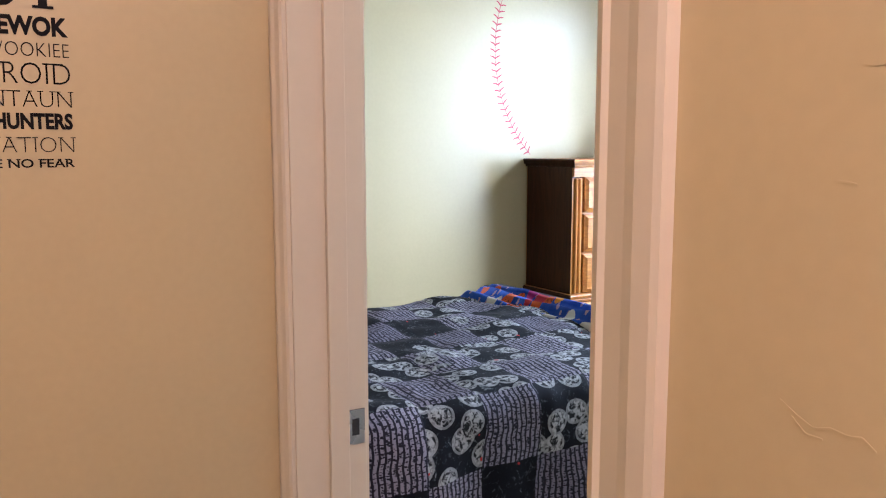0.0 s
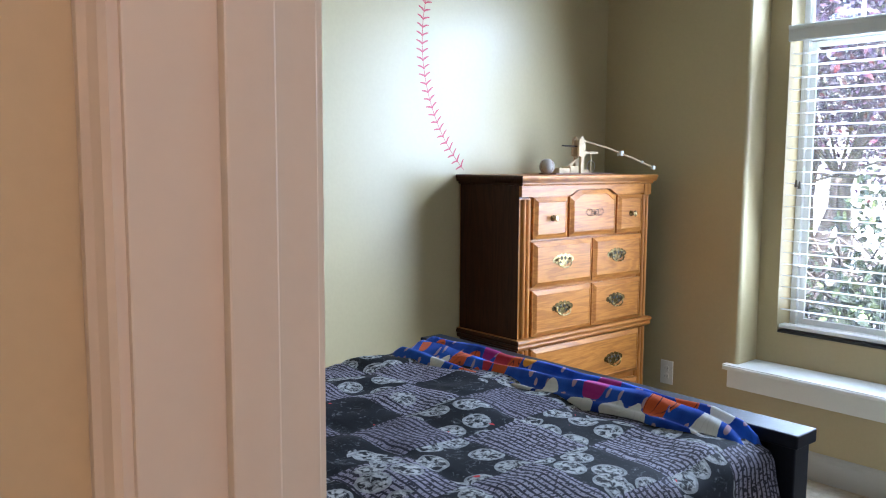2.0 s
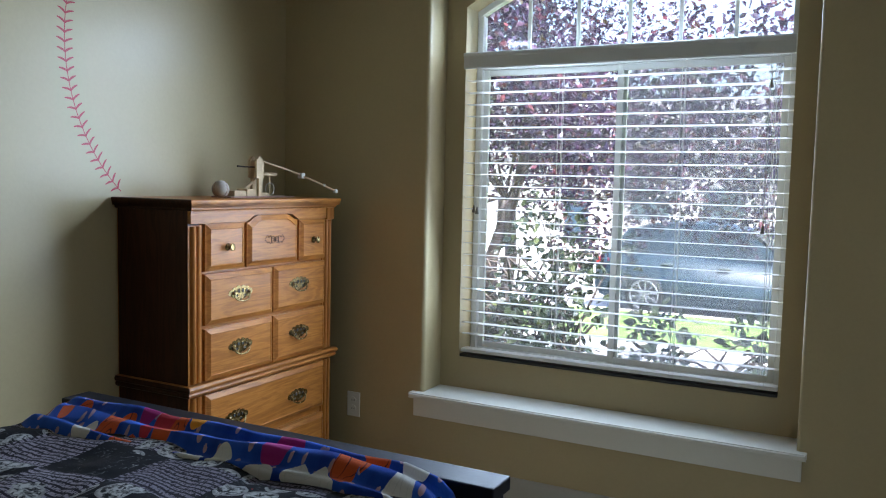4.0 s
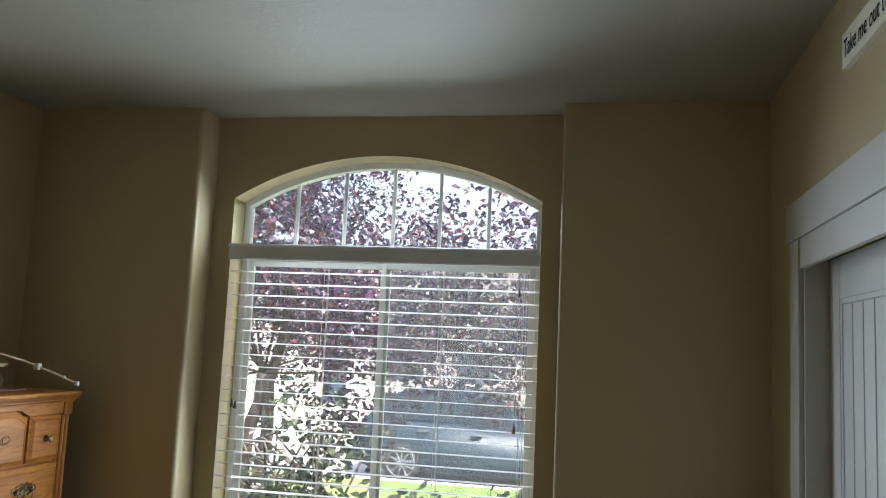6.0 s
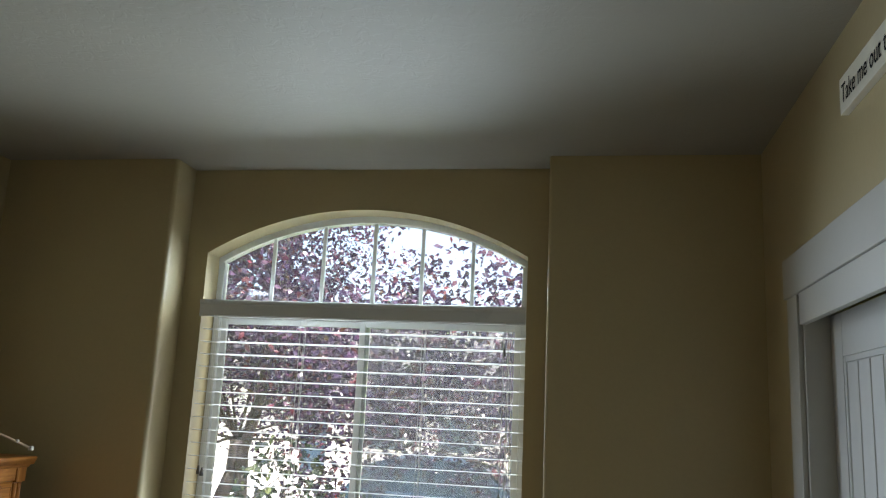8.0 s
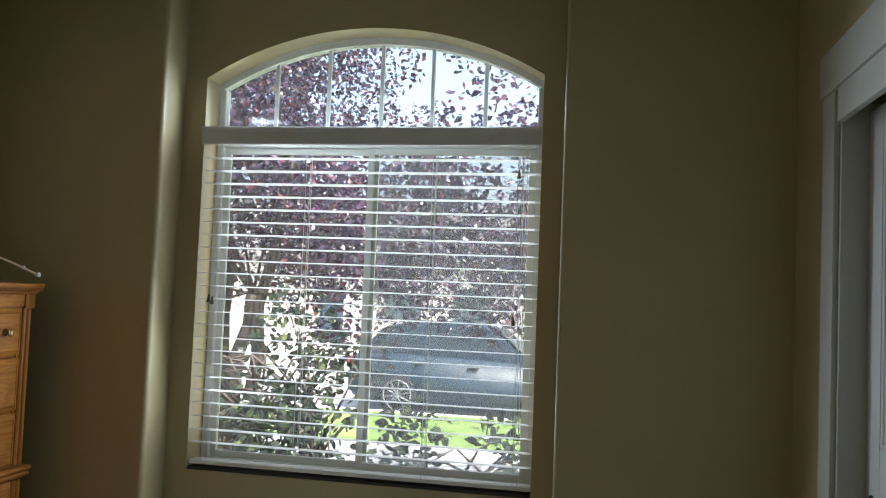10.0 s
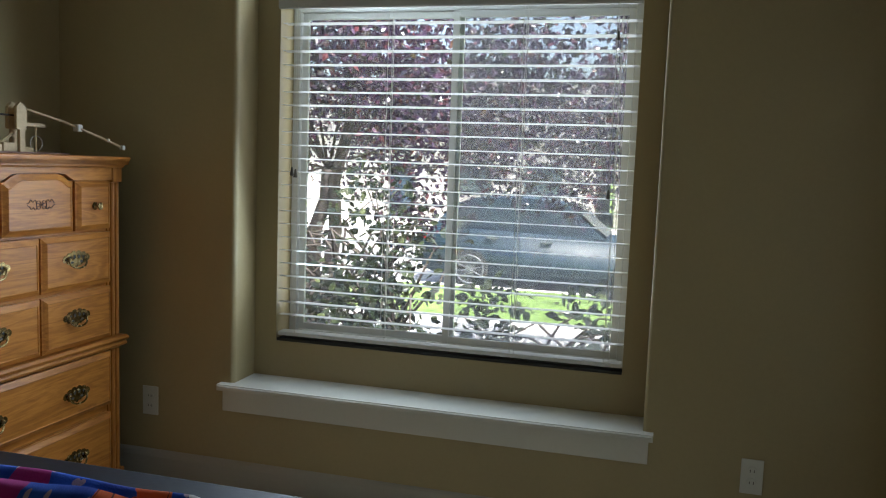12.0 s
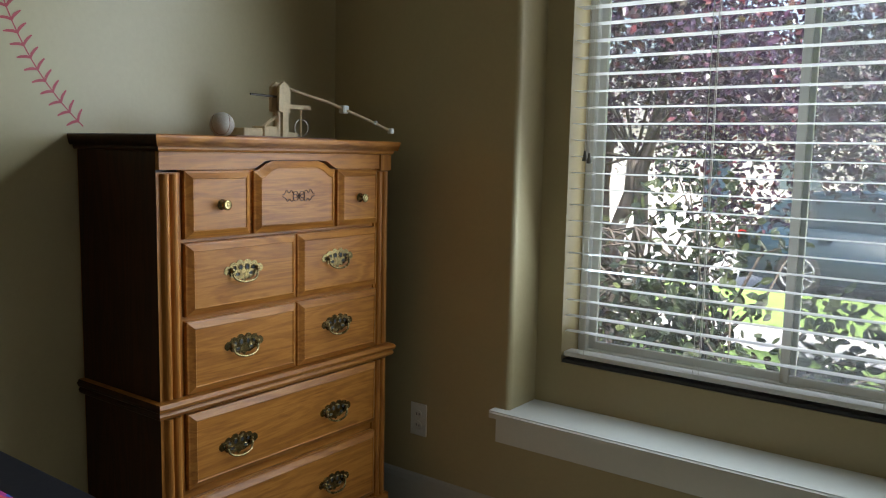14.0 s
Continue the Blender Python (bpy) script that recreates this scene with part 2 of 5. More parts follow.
M_SHEET = plain("mattress_ticking", (0.5, 0.5, 0.52), 0.9, bump=0.2)
M_RED = plain("red_vinyl_decal", (0.40, 0.038, 0.045), 0.40, var=0.05, bump=0.0, spec=0.42)
M_BLACKINK = plain("black_vinyl_decal", (0.008, 0.007, 0.007), 0.7, var=0.05, bump=0.0, spec=0.1)
M_PINE = plain("raw_pine", (0.56, 0.42, 0.25), 0.65, var=0.15, scale=25, bump=0.1)
M_LEATHER = plain("white_ball_leather", (0.40, 0.35, 0.285), 0.6, var=0.28, scale=30, bump=0.15, grain=300)
M_PLATE = plain("ivory_plate_plastic", (0.70, 0.69, 0.63), 0.35, var=0.02, bump=0.0)
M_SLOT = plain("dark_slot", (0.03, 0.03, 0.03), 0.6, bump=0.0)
M_BOWL = plain("frosted_lamp_glass", (0.46, 0.46, 0.41), 0.33, var=0.05, scale=10, bump=0.02)
M_BRONZE = plain("dark_bronze", (0.045, 0.036, 0.03), 0.35, 0.8, var=0.2, bump=0.02)
M_SIGN = plain("cream_sign_paint", (0.68, 0.64, 0.52), 0.55, var=0.06, scale=14, bump=0.06)
M_GRASS = plain("lawn_grass", (0.14, 0.22, 0.055), 0.85, var=0.4, scale=3, bump=0.9, grain=60, spec=0.2)
M_EARTH = plain("bark_mulch", (0.14, 0.10, 0.07), 0.95, var=0.4, scale=9, bump=1.0, grain=45, spec=0.2)
M_CONCRETE = plain("pale_concrete", (0.60, 0.585, 0.55), 0.85, var=0.12, scale=2, bump=0.3, grain=80)
M_STREET = plain("sunbleached_street", (0.36, 0.355, 0.35), 0.85, var=0.25, scale=2, bump=0.5, grain=150)
M_STONE = plain("tan_boulder", (0.36, 0.29, 0.20), 0.85, var=0.3, scale=6, bump=0.6, grain=40)
M_BARK = plain("tree_bark", (0.07, 0.055, 0.048), 0.9, var=0.4, scale=12, bump=0.9, grain=40)
M_PLUM = foliage("purple_plum_leaf", [(0.0, (0.024, 0.013, 0.034)), (0.5, (0.048, 0.026, 0.066)), (0.85, (0.080, 0.034, 0.068)), (0.97, (0.17, 0.04, 0.05)), (1.0, (0.11, 0.09, 0.04))])
M_SHRUB = foliage("green_shrub_leaf", [(0.0, (0.012, 0.019, 0.012)), (0.7, (0.026, 0.038, 0.020)), (0.93, (0.05, 0.065, 0.028)), (1.0, (0.10, 0.12, 0.045))])
M_CARPAINT = plain("dark_blue_car_paint", (0.016, 0.036, 0.058), 0.46, 0.0, var=0.05, bump=0.0, spec=0.35)
M_CARGLASS = plain("tinted_car_glass", (0.03, 0.045, 0.06), 0.06, var=0.05, bump=0.0, spec=0.8)
M_TYRE = plain("tyre_rubber", (0.02, 0.02, 0.02), 0.85, bump=0.2)
M_RIM = plain("alloy_rim", (0.24, 0.25, 0.27), 0.3, 0.3, var=0.04, bump=0.0)
M_TAIL = plain("red_tail_lamp_plastic", (0.30, 0.012, 0.014), 0.15, bump=0.0)
M_SIDING = plain("pale_lap_siding", (0.52, 0.49, 0.45), 0.7, var=0.06, scale=2, bump=0.1)
M_ROOF = plain("grey_roof_shingle", (0.12, 0.115, 0.11), 0.9, var=0.25, scale=20, bump=0.6)
M_DARKGLASS = plain("far_window_glass", (0.06, 0.08, 0.10), 0.08, bump=0.0, spec=0.7)

# ---------------------------------------------------------------- building helpers
ORIGIN = {}


def thing(name, label, category, at=(0, 0, 0), group="", kind=""):
    ob = tagged(new(name), label, category, group, kind)
    ob.location = at
    ORIGIN[ob] = Vector(at)
    return ob


def finish(bm, material, smooth=False):
    bmesh.ops.recalc_face_normals(bm, faces=bm.faces)
    me = bpy.data.meshes.new("mesh")
    bm.to_mesh(me)
    bm.free()
    me.materials.append(material)
    if smooth:
        me.polygons.foreach_set("use_smooth", [True] * len(me.polygons))
    return me


def part(name, bm, material, parent, label="", smooth=False, category="", kind=""):
    """One mesh, given in world metres, under a thing or part."""
    o = ORIGIN[parent]
    bmesh.ops.translate(bm, verts=bm.verts, vec=-o)
    ob = tagged(new(name, finish(bm, material, smooth)), label, category, "", kind)
    ob.parent = parent
    ORIGIN[ob] = o
    return ob


def piece(name, mesh, parent, at):
    """A part that shares its mesh with others; at: its place in the world."""
    ob = new(name, mesh)
    ob.parent = parent
    ob.location = Vector(at) - ORIGIN[parent]
    ORIGIN[ob] = Vector(at)
    return ob


def solid(name, bm, material, label, category, kind="", smooth=False, group=""):
    """A thing that is one single mesh."""
    return tagged(new(name, finish(bm, material, smooth)), label, category, group, kind)


def box(bm, x0, x1, y0, y1, z0, z1, bevel=0.0, seg=2):
    vs = [bm.verts.new((x, y, z)) for x in (x0, x1) for y in (y0, y1) for z in (z0, z1)]
    fs = [bm.faces.new([vs[i] for i in q]) for q in ((0, 1, 3, 2), (4, 6, 7, 5), (0, 4, 5, 1), (2, 3, 7, 6), (0, 2, 6, 4), (1, 5, 7, 3))]
    if bevel:
        es = list({e for f in fs for e in f.edges})
        bmesh.ops.bevel(bm, geom=es, offset=bevel, segments=seg, profile=0.6, affect='EDGES')
    return bm


def B(*a, **k):
    return box(bmesh.new(), *a, **k)


def prism(bm, pts, axis, a, b):
    """A closed outline in the two other axes, drawn out along axis from a to b."""
    def at(p, h):
        return {"x": (h, p[0], p[1]), "y": (p[0], h, p[1]), "z": (p[0], p[1], h)}[axis]
    lo, hi = [bm.verts.new(at(p, a)) for p in pts], [bm.verts.new(at(p, b)) for p in pts]
    bm.faces.new(lo)
    bm.faces.new(hi[::-1])
    for i in range(len(pts)):
        j = (i + 1) % len(pts)
        bm.faces.new((lo[i], hi[i], hi[j], lo[j]))
    return bm


def lathe(bm, prof, centre, axis="z", n=24):
    """Turned shape: prof of (radius, height) along axis."""
    c = Vector(centre)
    rings = []
    for r, h in prof:
        ring = []
        for i in range(n):
            a = 2 * math.pi * i / n
            u, w = r * math.cos(a), r * math.sin(a)
            ring.append(bm.verts.new(c + Vector({"z": (u, w, h), "x": (h, u, w), "y": (u, h, w)}[axis])))
        rings.append(ring)
    for p, q in zip(rings, rings[1:]):
        for i in range(n):
            j = (i + 1) % n
            bm.faces.new((p[i], p[j], q[j], q[i]))
    for ring in (rings[0], rings[-1]):
        bm.faces.new(ring)
    return bm


def tube(bm, pts, radius, n=8, taper=None):
    """A round rod along points."""
    pts = [Vector(p) for p in pts]
    rings = []
    for i, p in enumerate(pts):
        d = (pts[min(i + 1, len(pts) - 1)] - pts[max(i - 1, 0)]).normalized()
        u = d.cross(Vector((0.31, 0.83, 0.46))).normalized()
        w = d.cross(u)
        r = radius if taper is None else radius + (taper - radius) * i / (len(pts) - 1)
        rings.append([bm.verts.new(p + r * (math.cos(2 * math.pi * k / n) * u + math.sin(2 * math.pi * k / n) * w)) for k in range(n)])
    for p, q in zip(rings, rings[1:]):
        for i in range(n):
            j = (i + 1) % n
            bm.faces.new((p[i], p[j], q[j], q[i]))
    bm.faces.new(rings[0])
    bm.faces.new(rings[-1][::-1])
    return bm


def raised(bm, x, depth, y0, y1, z0, z1, slope, top=None):
    """A fielded panel that stands out from the plane x by depth; top: arch rise of its upper edge."""
    def outline(inset):
        pts = [(y0 + inset, z0 + inset), (y1 - inset, z0 + inset), (y1 - inset, z1 - inset)]
        if top:
            w = (y1 - y0) - 2 * inset
            for f in (0.95, 0.86, 0.78, 0.5, 0.22, 0.14, 0.05):
                rise = top * min(1.0, max(0.0, (min(f, 1 - f) - 0.04) / 0.15)) ** 0.8
                pts.append((y0 + inset + f * w, z1 - inset + rise))
        pts.append((y0 + inset, z1 - inset))
        return pts
    levels = [(0.0, 0.0), (0.0, depth * 0.45), (slope * 0.25, depth * 0.55), (slope * 0.9, depth * 0.95), (slope, depth), (slope * 1.12, depth * 0.9), (slope * 1.25, depth * 0.9)]
    rings = [[bm.verts.new((x + d, *p)) for p in outline(i)] for i, d in levels]
    for p, q in zip(rings, rings[1:]):
        for i in range(len(p)):
            j = (i + 1) % len(p)
            bm.faces.new((p[i], p[j], q[j], q[i]))
    bm.faces.new(rings[-1])
    bm.faces.new(rings[0][::-1])
    return bm


def lettering(text, height, width=None, bold=0.0, slant=0.0):
    """Flat letters as a mesh; cap height and total width in metres; starts at x = 0."""
    cu = bpy.data.curves.new("letters", 'FONT')
    cu.body, cu.size, cu.offset, cu.shear, cu.resolution_u = text, height / 0.69, bold, slant, 3
    ob = bpy.data.objects.new("letters", cu)
    scene.collection.objects.link(ob)
    me = bpy.data.meshes.new_from_object(ob.evaluated_get(bpy.context.evaluated_depsgraph_get()))
    bpy.data.objects.remove(ob)
    xs = [v.co.x for v in me.vertices]
    lo, hi = min(xs), max(xs)
    k = (width / (hi - lo)) if width else 1.0
    for v in me.vertices:
        v.co.x = (v.co.x - lo) * k
    return me, (hi - lo) * k


def letters(me, material, parent, m, serif=0.0):
    """Each letter of a lettering mesh becomes a part of its own; m: the pose in the world; serif: thickness of slab feet, 0 for none."""
    bm = bmesh.new()
    bm.from_mesh(me)
    left = set(bm.verts)
    while left:
        todo, found = [left.pop()], []
        while todo:
            v = todo.pop()
            found.append(v)
            for e in v.link_edges:
                o = e.other_vert(v)
                if o in left:
                    left.remove(o)
                    todo.append(o)
        one = bmesh.new()
        twin = {v: one.verts.new(m @ v.co) for v in found}
        for f in {f for v in found for f in v.link_faces}:
            one.faces.new([twin[v] for v in f.verts])
        if serif:
            top = max(v.co.y for v in bm.verts)
            ends = [e for e in {e for v in found for e in v.link_edges} if e.is_boundary and abs(e.verts[0].co.y - e.verts[1].co.y) < 0.01 * top]
            for e in ends:
                xa, xb = sorted(v.co.x for v in e.verts)
                y = e.verts[0].co.y
                at_foot, at_head = abs(y) < 0.02 * top, y > 0.93 * top
                if not (at_foot or at_head) or xb - xa < 0.03 * top:
                    continue
                xb = xb + 0.13 * top if xb - xa < 0.32 * top else xa + 0.2 * top
                ya, yb = (y, y + serif) if at_foot else (y - serif, y)
                one.faces.new([one.verts.new(m @ Vector((p, q, 0.0003))) for p, q in ((xa - 0.13 * top, ya), (xb, ya), (xb, yb), (xa - 0.13 * top, yb))])
        part("letter", one, material, parent)
    bm.free()


# ---------------------------------------------------------------- the room's shell
XW, XE, YN, YS = 0.02, 3.31, 3.267, 0.0
H = 2.66
RX0, RX1, RY = 0.853, 2.49, 3.441           # window recess
OX0, OX1, OZ0, OZS, OZT, OY = 0.953, 2.398, 0.606, 2.272, 2.475, 3.62   # arched opening
JX0, JX1, HY, DOORH = 2.349, 3.098, -0.135, 2.05   # bedroom doorway
CY0, CY1, CH = 1.05, 2.735, 2.00             # closet opening
HXW, HXE, HYS = 2.299, 4.75, -1.42           # hallway


def arch(x):
    """Height of the arched head at x."""
    half, rise = (OX1 - OX0) / 2, OZT - OZS
    r = (half * half + rise * rise) / (2 * rise)
    return OZT - r + math.sqrt(max(0.0, r * r - (x - (OX0 + OX1) / 2) ** 2))


def rounded(corner, a, b, r, n=5):
    """Points that round a corner reached from a and left towards b (plan)."""
    c, u, w = Vector(corner), (Vector(a) - Vector(corner)).normalized(), (Vector(b) - Vector(corner)).normalized()
    o = c + r * (u + w)
    out = []
    for i in range(n + 1):
        t = math.pi / 2 * i / n
        out.append(tuple(o - r * math.cos(t) * w - r * math.sin(t) * u))
    return out


solid("floor", B(-0.2, 3.5, -1.0, 3.3, -0.12, 0.0), M_CARPET, "beige cut-pile carpet over the bedroom floor", "floor", "structure")
solid("floor", B(-0.2, 2.2, -2.6, -1.0, -0.12, 0.0), M_CARPET, "beige cut-pile carpet over the bedroom floor", "floor", "structure")
solid("floor", B(2.2, 4.9, -1.6, -1.0, -0.12, 0.0), M_CARPET, "beige cut-pile carpet in the hallway", "floor", "structure")
solid("floor", B(3.5, 4.9, -1.0, -0.13, -0.12, 0.0), M_CARPET, "beige cut-pile carpet in the hallway", "floor", "structure")
solid("ceiling", B(-0.2, 4.95, -2.6, 3.75, H, H + 0.2), M_CEIL, "off-white ceiling with knockdown plaster texture", "ceiling", "structure")

bm = bmesh.new()
box(bm, XW - 0.15, XW, -2.55, YN + 0.3, 0, H)
solid("wall_west", bm, M_WALL, "tan painted wall with a red baseball stitch decal", "wall", "structure")

# window wall: front layer with a recess, back layer with the arched opening
bm = bmesh.new()
prism(bm, [(XW, YN), *rounded((RX0, YN), (XW, YN), (RX0, RY), 0.018), (RX0, RY), (XW, RY)], "z", 0.42, H)
prism(bm, [(XE, YN), (XE, RY), (RX1, RY), *rounded((RX1, YN), (RX1, RY), (XE, YN), 0.014)], "z", 0.42, H)
box(bm, XW, XE, YN, RY, 0, 0.42)
box(bm, XW - 0.15, OX0, RY, OY, 0, H)
box(bm, OX1, XE + 0.9, RY, OY, 0, H)
box(bm, OX0, OX1, RY, OY, 0, OZ0)
steps = 32
for i in range(steps):
    a, b = OX0 + (OX1 - OX0) * i / steps, OX0 + (OX1 - OX0) * (i + 1) / steps
    prism(bm, [(a, arch(a)), (b, arch(b)), (b, H), (a, H)], "y", RY, OY)
bmesh.ops.remove_doubles(bm, verts=bm.verts, dist=0.0004)
solid("wall_north", bm, M_WALL, "tan painted wall with a tall recess round an arched window", "wall", "structure")

bm = bmesh.new()
box(bm, XE, XE + 0.11, CY1, YN + 0.17, 0, H)
box(bm, XE, XE + 0.11, CY0, CY1, CH, H)
box(bm, XE, XE + 0.11, YS, CY0, 0, H)
box(bm, XE + 0.75, XE + 0.85, YS, YN + 0.17, 0, H)
solid("wall_east", bm, M_WALL, "tan painted wall with a framed closet opening", "wall", "structure")

bm = bmesh.new()
box(bm, JX1 + 0.02, HXE + 0.15, HY, YS, 0, H)
box(bm, JX0 - 0.02, JX1 + 0.02, HY, YS, DOORH + 0.02, H)
box(bm, HXW - 0.11, JX0 - 0.02, HY, YS, 0, H)
solid("wall_south", bm, M_WALL, "tan painted wall with the bedroom doorway", "wall", "structure")
solid("wall_hall_west", B(HXW - 0.11, HXW, -2.55, HY, 0, H), M_WALL, "tan painted hallway wall with black lettering", "wall", "structure")
solid("wall_hall_south", B(HXW, HXE, HYS - 0.1, HYS, 0, H), M_WALL, "tan painted hallway wall", "wall", "structure")
solid("wall_hall_east", B(HXE, HXE + 0.15, HYS - 0.1, HY, 0, H), M_WALL, "tan painted hallway end wall", "wall", "structure")
# unseen wall, set far back so that less light bounces onto the chest
solid("wall_nook", B(XW, HXW - 0.11, -2.55, -2.43, 0, H), M_WALL, "unseen tan painted wall that closes the room behind the bed", "wall", "structure")


def skirting(x0, x1, y0, y1, side):
    """Moulded baseboard along a wall; side: the way that it faces."""
    bm = bmesh.new()
    t, h = 0.014, 0.127
    prof = [(0, 0), (t, 0), (t, h - 0.03), (t - 0.004, h - 0.012), (t - 0.009, h - 0.004), (0, h)]
    if side == "s":
        prism(bm, [(y0 - a, b) for a, b in prof], "x", x0, x1)
    if side == "e":
        prism(bm, [(x0 + a, b) for a, b in prof], "y", y0, y1)
    if side == "w":
        prism(bm, [(x0 - a, b) for a, b in prof], "y", y0, y1)
    solid("baseboard", bm, M_TRIM, "white painted baseboard along the foot of the wall", "baseboard", "structure")


skirting(XW + 0.016, XE - 0.016, YN, YN, "s")
skirting(XW, XW, -2.42, YN, "e")
skirting(XE, XE, CY1 + 0.13, YN, "w")
skirting(XE, XE, 0.02, CY0 - 0.13, "w")
skirting(HXW, HXW, HYS + 0.02, HY - 0.03, "e")

# ---------------------------------------------------------------- window
win = thing("window_1", "arched white vinyl slider window with narrow bars in its head", "window", ((OX0 + OX1) / 2, RY, OZ0), kind="structure")
FY0, FY1, MZ = 3.565, 3.612, 2.03
fw = 0.030


def arch_band(bm, inset0, inset1, y0, y1):
    """The curved head of the frame, between two insets from the opening."""
    n = 28
    for i in range(n):
        xa, xb = OX0 + (OX1 - OX0) * i / n, OX0 + (OX1 - OX0) * (i + 1) / n
        prism(bm, [(xa, arch(xa) - inset1), (xb, arch(xb) - inset1), (xb, arch(xb) - inset0), (xa, arch(xa) - inset0)], "y", y0, y1)


bm = bmesh.new()
box(bm, OX0, OX0 + fw, FY0, FY1, OZ0, OZS - 0.02, 0.004)
box(bm, OX1 - fw, OX1, FY0, FY1, OZ0, OZS - 0.02, 0.004)
box(bm, OX0 + fw, OX1 - fw, FY0, FY1, OZ0, OZ0 + fw, 0.004)
box(bm, OX0 + fw, OX1 - fw, FY0, FY1, MZ - 0.035, MZ + 0.035, 0.004)
arch_band(bm, 0.0, fw, FY0, FY1)
part("window_frame", bm, M_VINYL, win)
for x in (1.214, 1.453, 1.692, 1.916, 2.146):
    part("glazing_bar", B(x - 0.008, x + 0.008, FY0 + 0.018, FY0 + 0.03, MZ + 0.036, arch(x) - fw + 0.002), M_VINYL, win)
xm = 1.672
for name, x0, x1, y0 in (("sash", OX0 + fw, xm + 0.02, 3.588), ("sash", xm - 0.022, OX1 - fw, 3.567)):
    bm = bmesh.new()
    z0, z1, s = OZ0 + fw, MZ - 0.036, 0.027
    box(bm, x0, x0 + s, y0, y0 + 0.019, z0, z1, 0.003)
    box(bm, x1 - s, x1, y0, y0 + 0.019, z0, z1, 0.003)
    box(bm, x0 + s, x1 - s, y0, y0 + 0.019, z0, z0 + s, 0.003)
    box(bm, x0 + s, x1 - s, y0, y0 + 0.019, z1 - s, z1, 0.003)
    sash = part(name, bm, M_VINYL, win)
    g = part("pane", B(x0 + s, x1 - s, y0 + 0.008, y0 + 0.012, z0 + s, z1 - s), M_GLASS, sash)
    g.visible_shadow = False
bm = bmesh.new()
n = 28
prism(bm, [(OX0 + 0.03, MZ + 0.03), (OX1 - 0.03, MZ + 0.03)] + [(x, arch(x) - 0.03) for x in [OX1 - 0.03 - (OX1 - OX0 - 0.06) * i / n for i in range(n + 1)]], "y", FY0 + 0.022, FY0 + 0.026)
g = part("pane", bm, M_GLASS, win, "arched fixed pane")
g.visible_shadow = False
scr = part("insect_screen", B(xm + 0.02, OX1 - 0.02, 3.614, 3.6155, OZ0 + 0.02, MZ - 0.02), M_SCREEN, win, "grey insect screen")
scr.visible_shadow = False

# black strip that paints the shade gap below the bottom rail
part("weatherstrip", B(OX0 + 0.002, OX1 - 0.002, 3.4435, 3.500, OZ0, OZ0 + 0.013, 0.003), M_SLOT, win, "black strip for the shade under the blind")

# stool and apron
sill = thing("window_sill", "white painted window stool over a flat apron", "window sill", ((RX0 + RX1) / 2, YN, 0.35), kind="structure")
bm = bmesh.new()
prism(bm, [(0.797, 3.222), (2.527, 3.222), (2.527, YN + 0.004), (RX1 - 0.001, YN + 0.004), (RX1 - 0.001, RY - 0.001), (RX0 + 0.001, RY - 0.001), (RX0 + 0.001, YN + 0.004), (0.797, YN + 0.004)], "z", 0.427, 0.453)
bmesh.ops.bevel(bm, geom=[e for e in bm.edges if all(v.co.y < 3.23 for v in e.verts)], offset=0.006, segments=3, affect='EDGES')
part("stool", bm, M_SILL_LIT, sill)
part("apron", B(0.812, 2.512, 3.249, YN, 0.338, 0.427, 0.003), M_SILL_LIT, sill)

# ---------------------------------------------------------------- blind
blind = thing("window_blind", "white wide-slat blind, lowered with open slats", "blind", (1.678, 3.46, 2.0))
BX0, BX1, BY = OX0 + 0.004, OX1 - 0.004, 3.478
bm = bmesh.new()
prism(bm, [(3.422, 1.982), (3.416, 1.988), (3.416, 2.033), (3.410, 2.041), (3.410, 2.051), (3.414, 2.056), (3.43, 2.056), (3.43, 1.982)], "x", BX0 - 0.002, BX1 + 0.002)
part("valance", bm, M_SLAT, blind)
part("headrail", B(BX0 + 0.01, BX1 - 0.01, 3.445, 3.505, 1.995, 2.05, 0.003), M_SLAT, blind)
bm = bmesh.new()
w = 0.0265
prof = [(-w, -0.0005), (-w * 0.5, 0.0022), (0, 0.0032), (w * 0.5, 0.0022), (w, -0.0005), (w * 0.5, -0.0008), (0, 0.0002), (-w * 0.5, -0.0008)]
ca, sa = math.cos(radians(-3)), math.sin(radians(-3))
prism(bm, [(a * ca - b * sa, a * sa + b * ca) for a, b in prof], "x", BX0 - 1.678, BX1 - 1.678)
slat_mesh = finish(bm, M_SLAT)
z = 1.9305
rows_z = []
while z > 0.68:
    ob = piece("slat", slat_mesh, blind, (1.678, BY, z))
    ob.rotation_euler = (radians(random.uniform(-1.2, 1.2)), radians(random.uniform(-0.05, 0.05)), 0)
    rows_z.append(z)
    z -= 0.0552
# window vinyl, paler than the slats: light on the rail put into its colour
part("bottom_rail", B(BX0, BX1, BY - 0.028, BY + 0.03, 0.629, 0.646, 0.004), M_VINYL, blind)
for x in (1.02, 1.42, 1.96, 2.325):
    bm = bmesh.new()
    for dy in (-0.033, 0.033):
        tube(bm, [(x, BY + dy, 0.645), (x, BY + dy, 2.0)], 0.0011, 5)
    for dz in rows_z:
        tube(bm, [(x, BY - 0.033, dz - 0.004), (x, BY + 0.033, dz - 0.004)], 0.0007, 4)
    tube(bm, [(x + 0.018, BY - 0.034, 0.645), (x + 0.018, BY - 0.034, 2.0)], 0.0011, 5)
    part("ladder_cord", bm, M_CORD, blind)


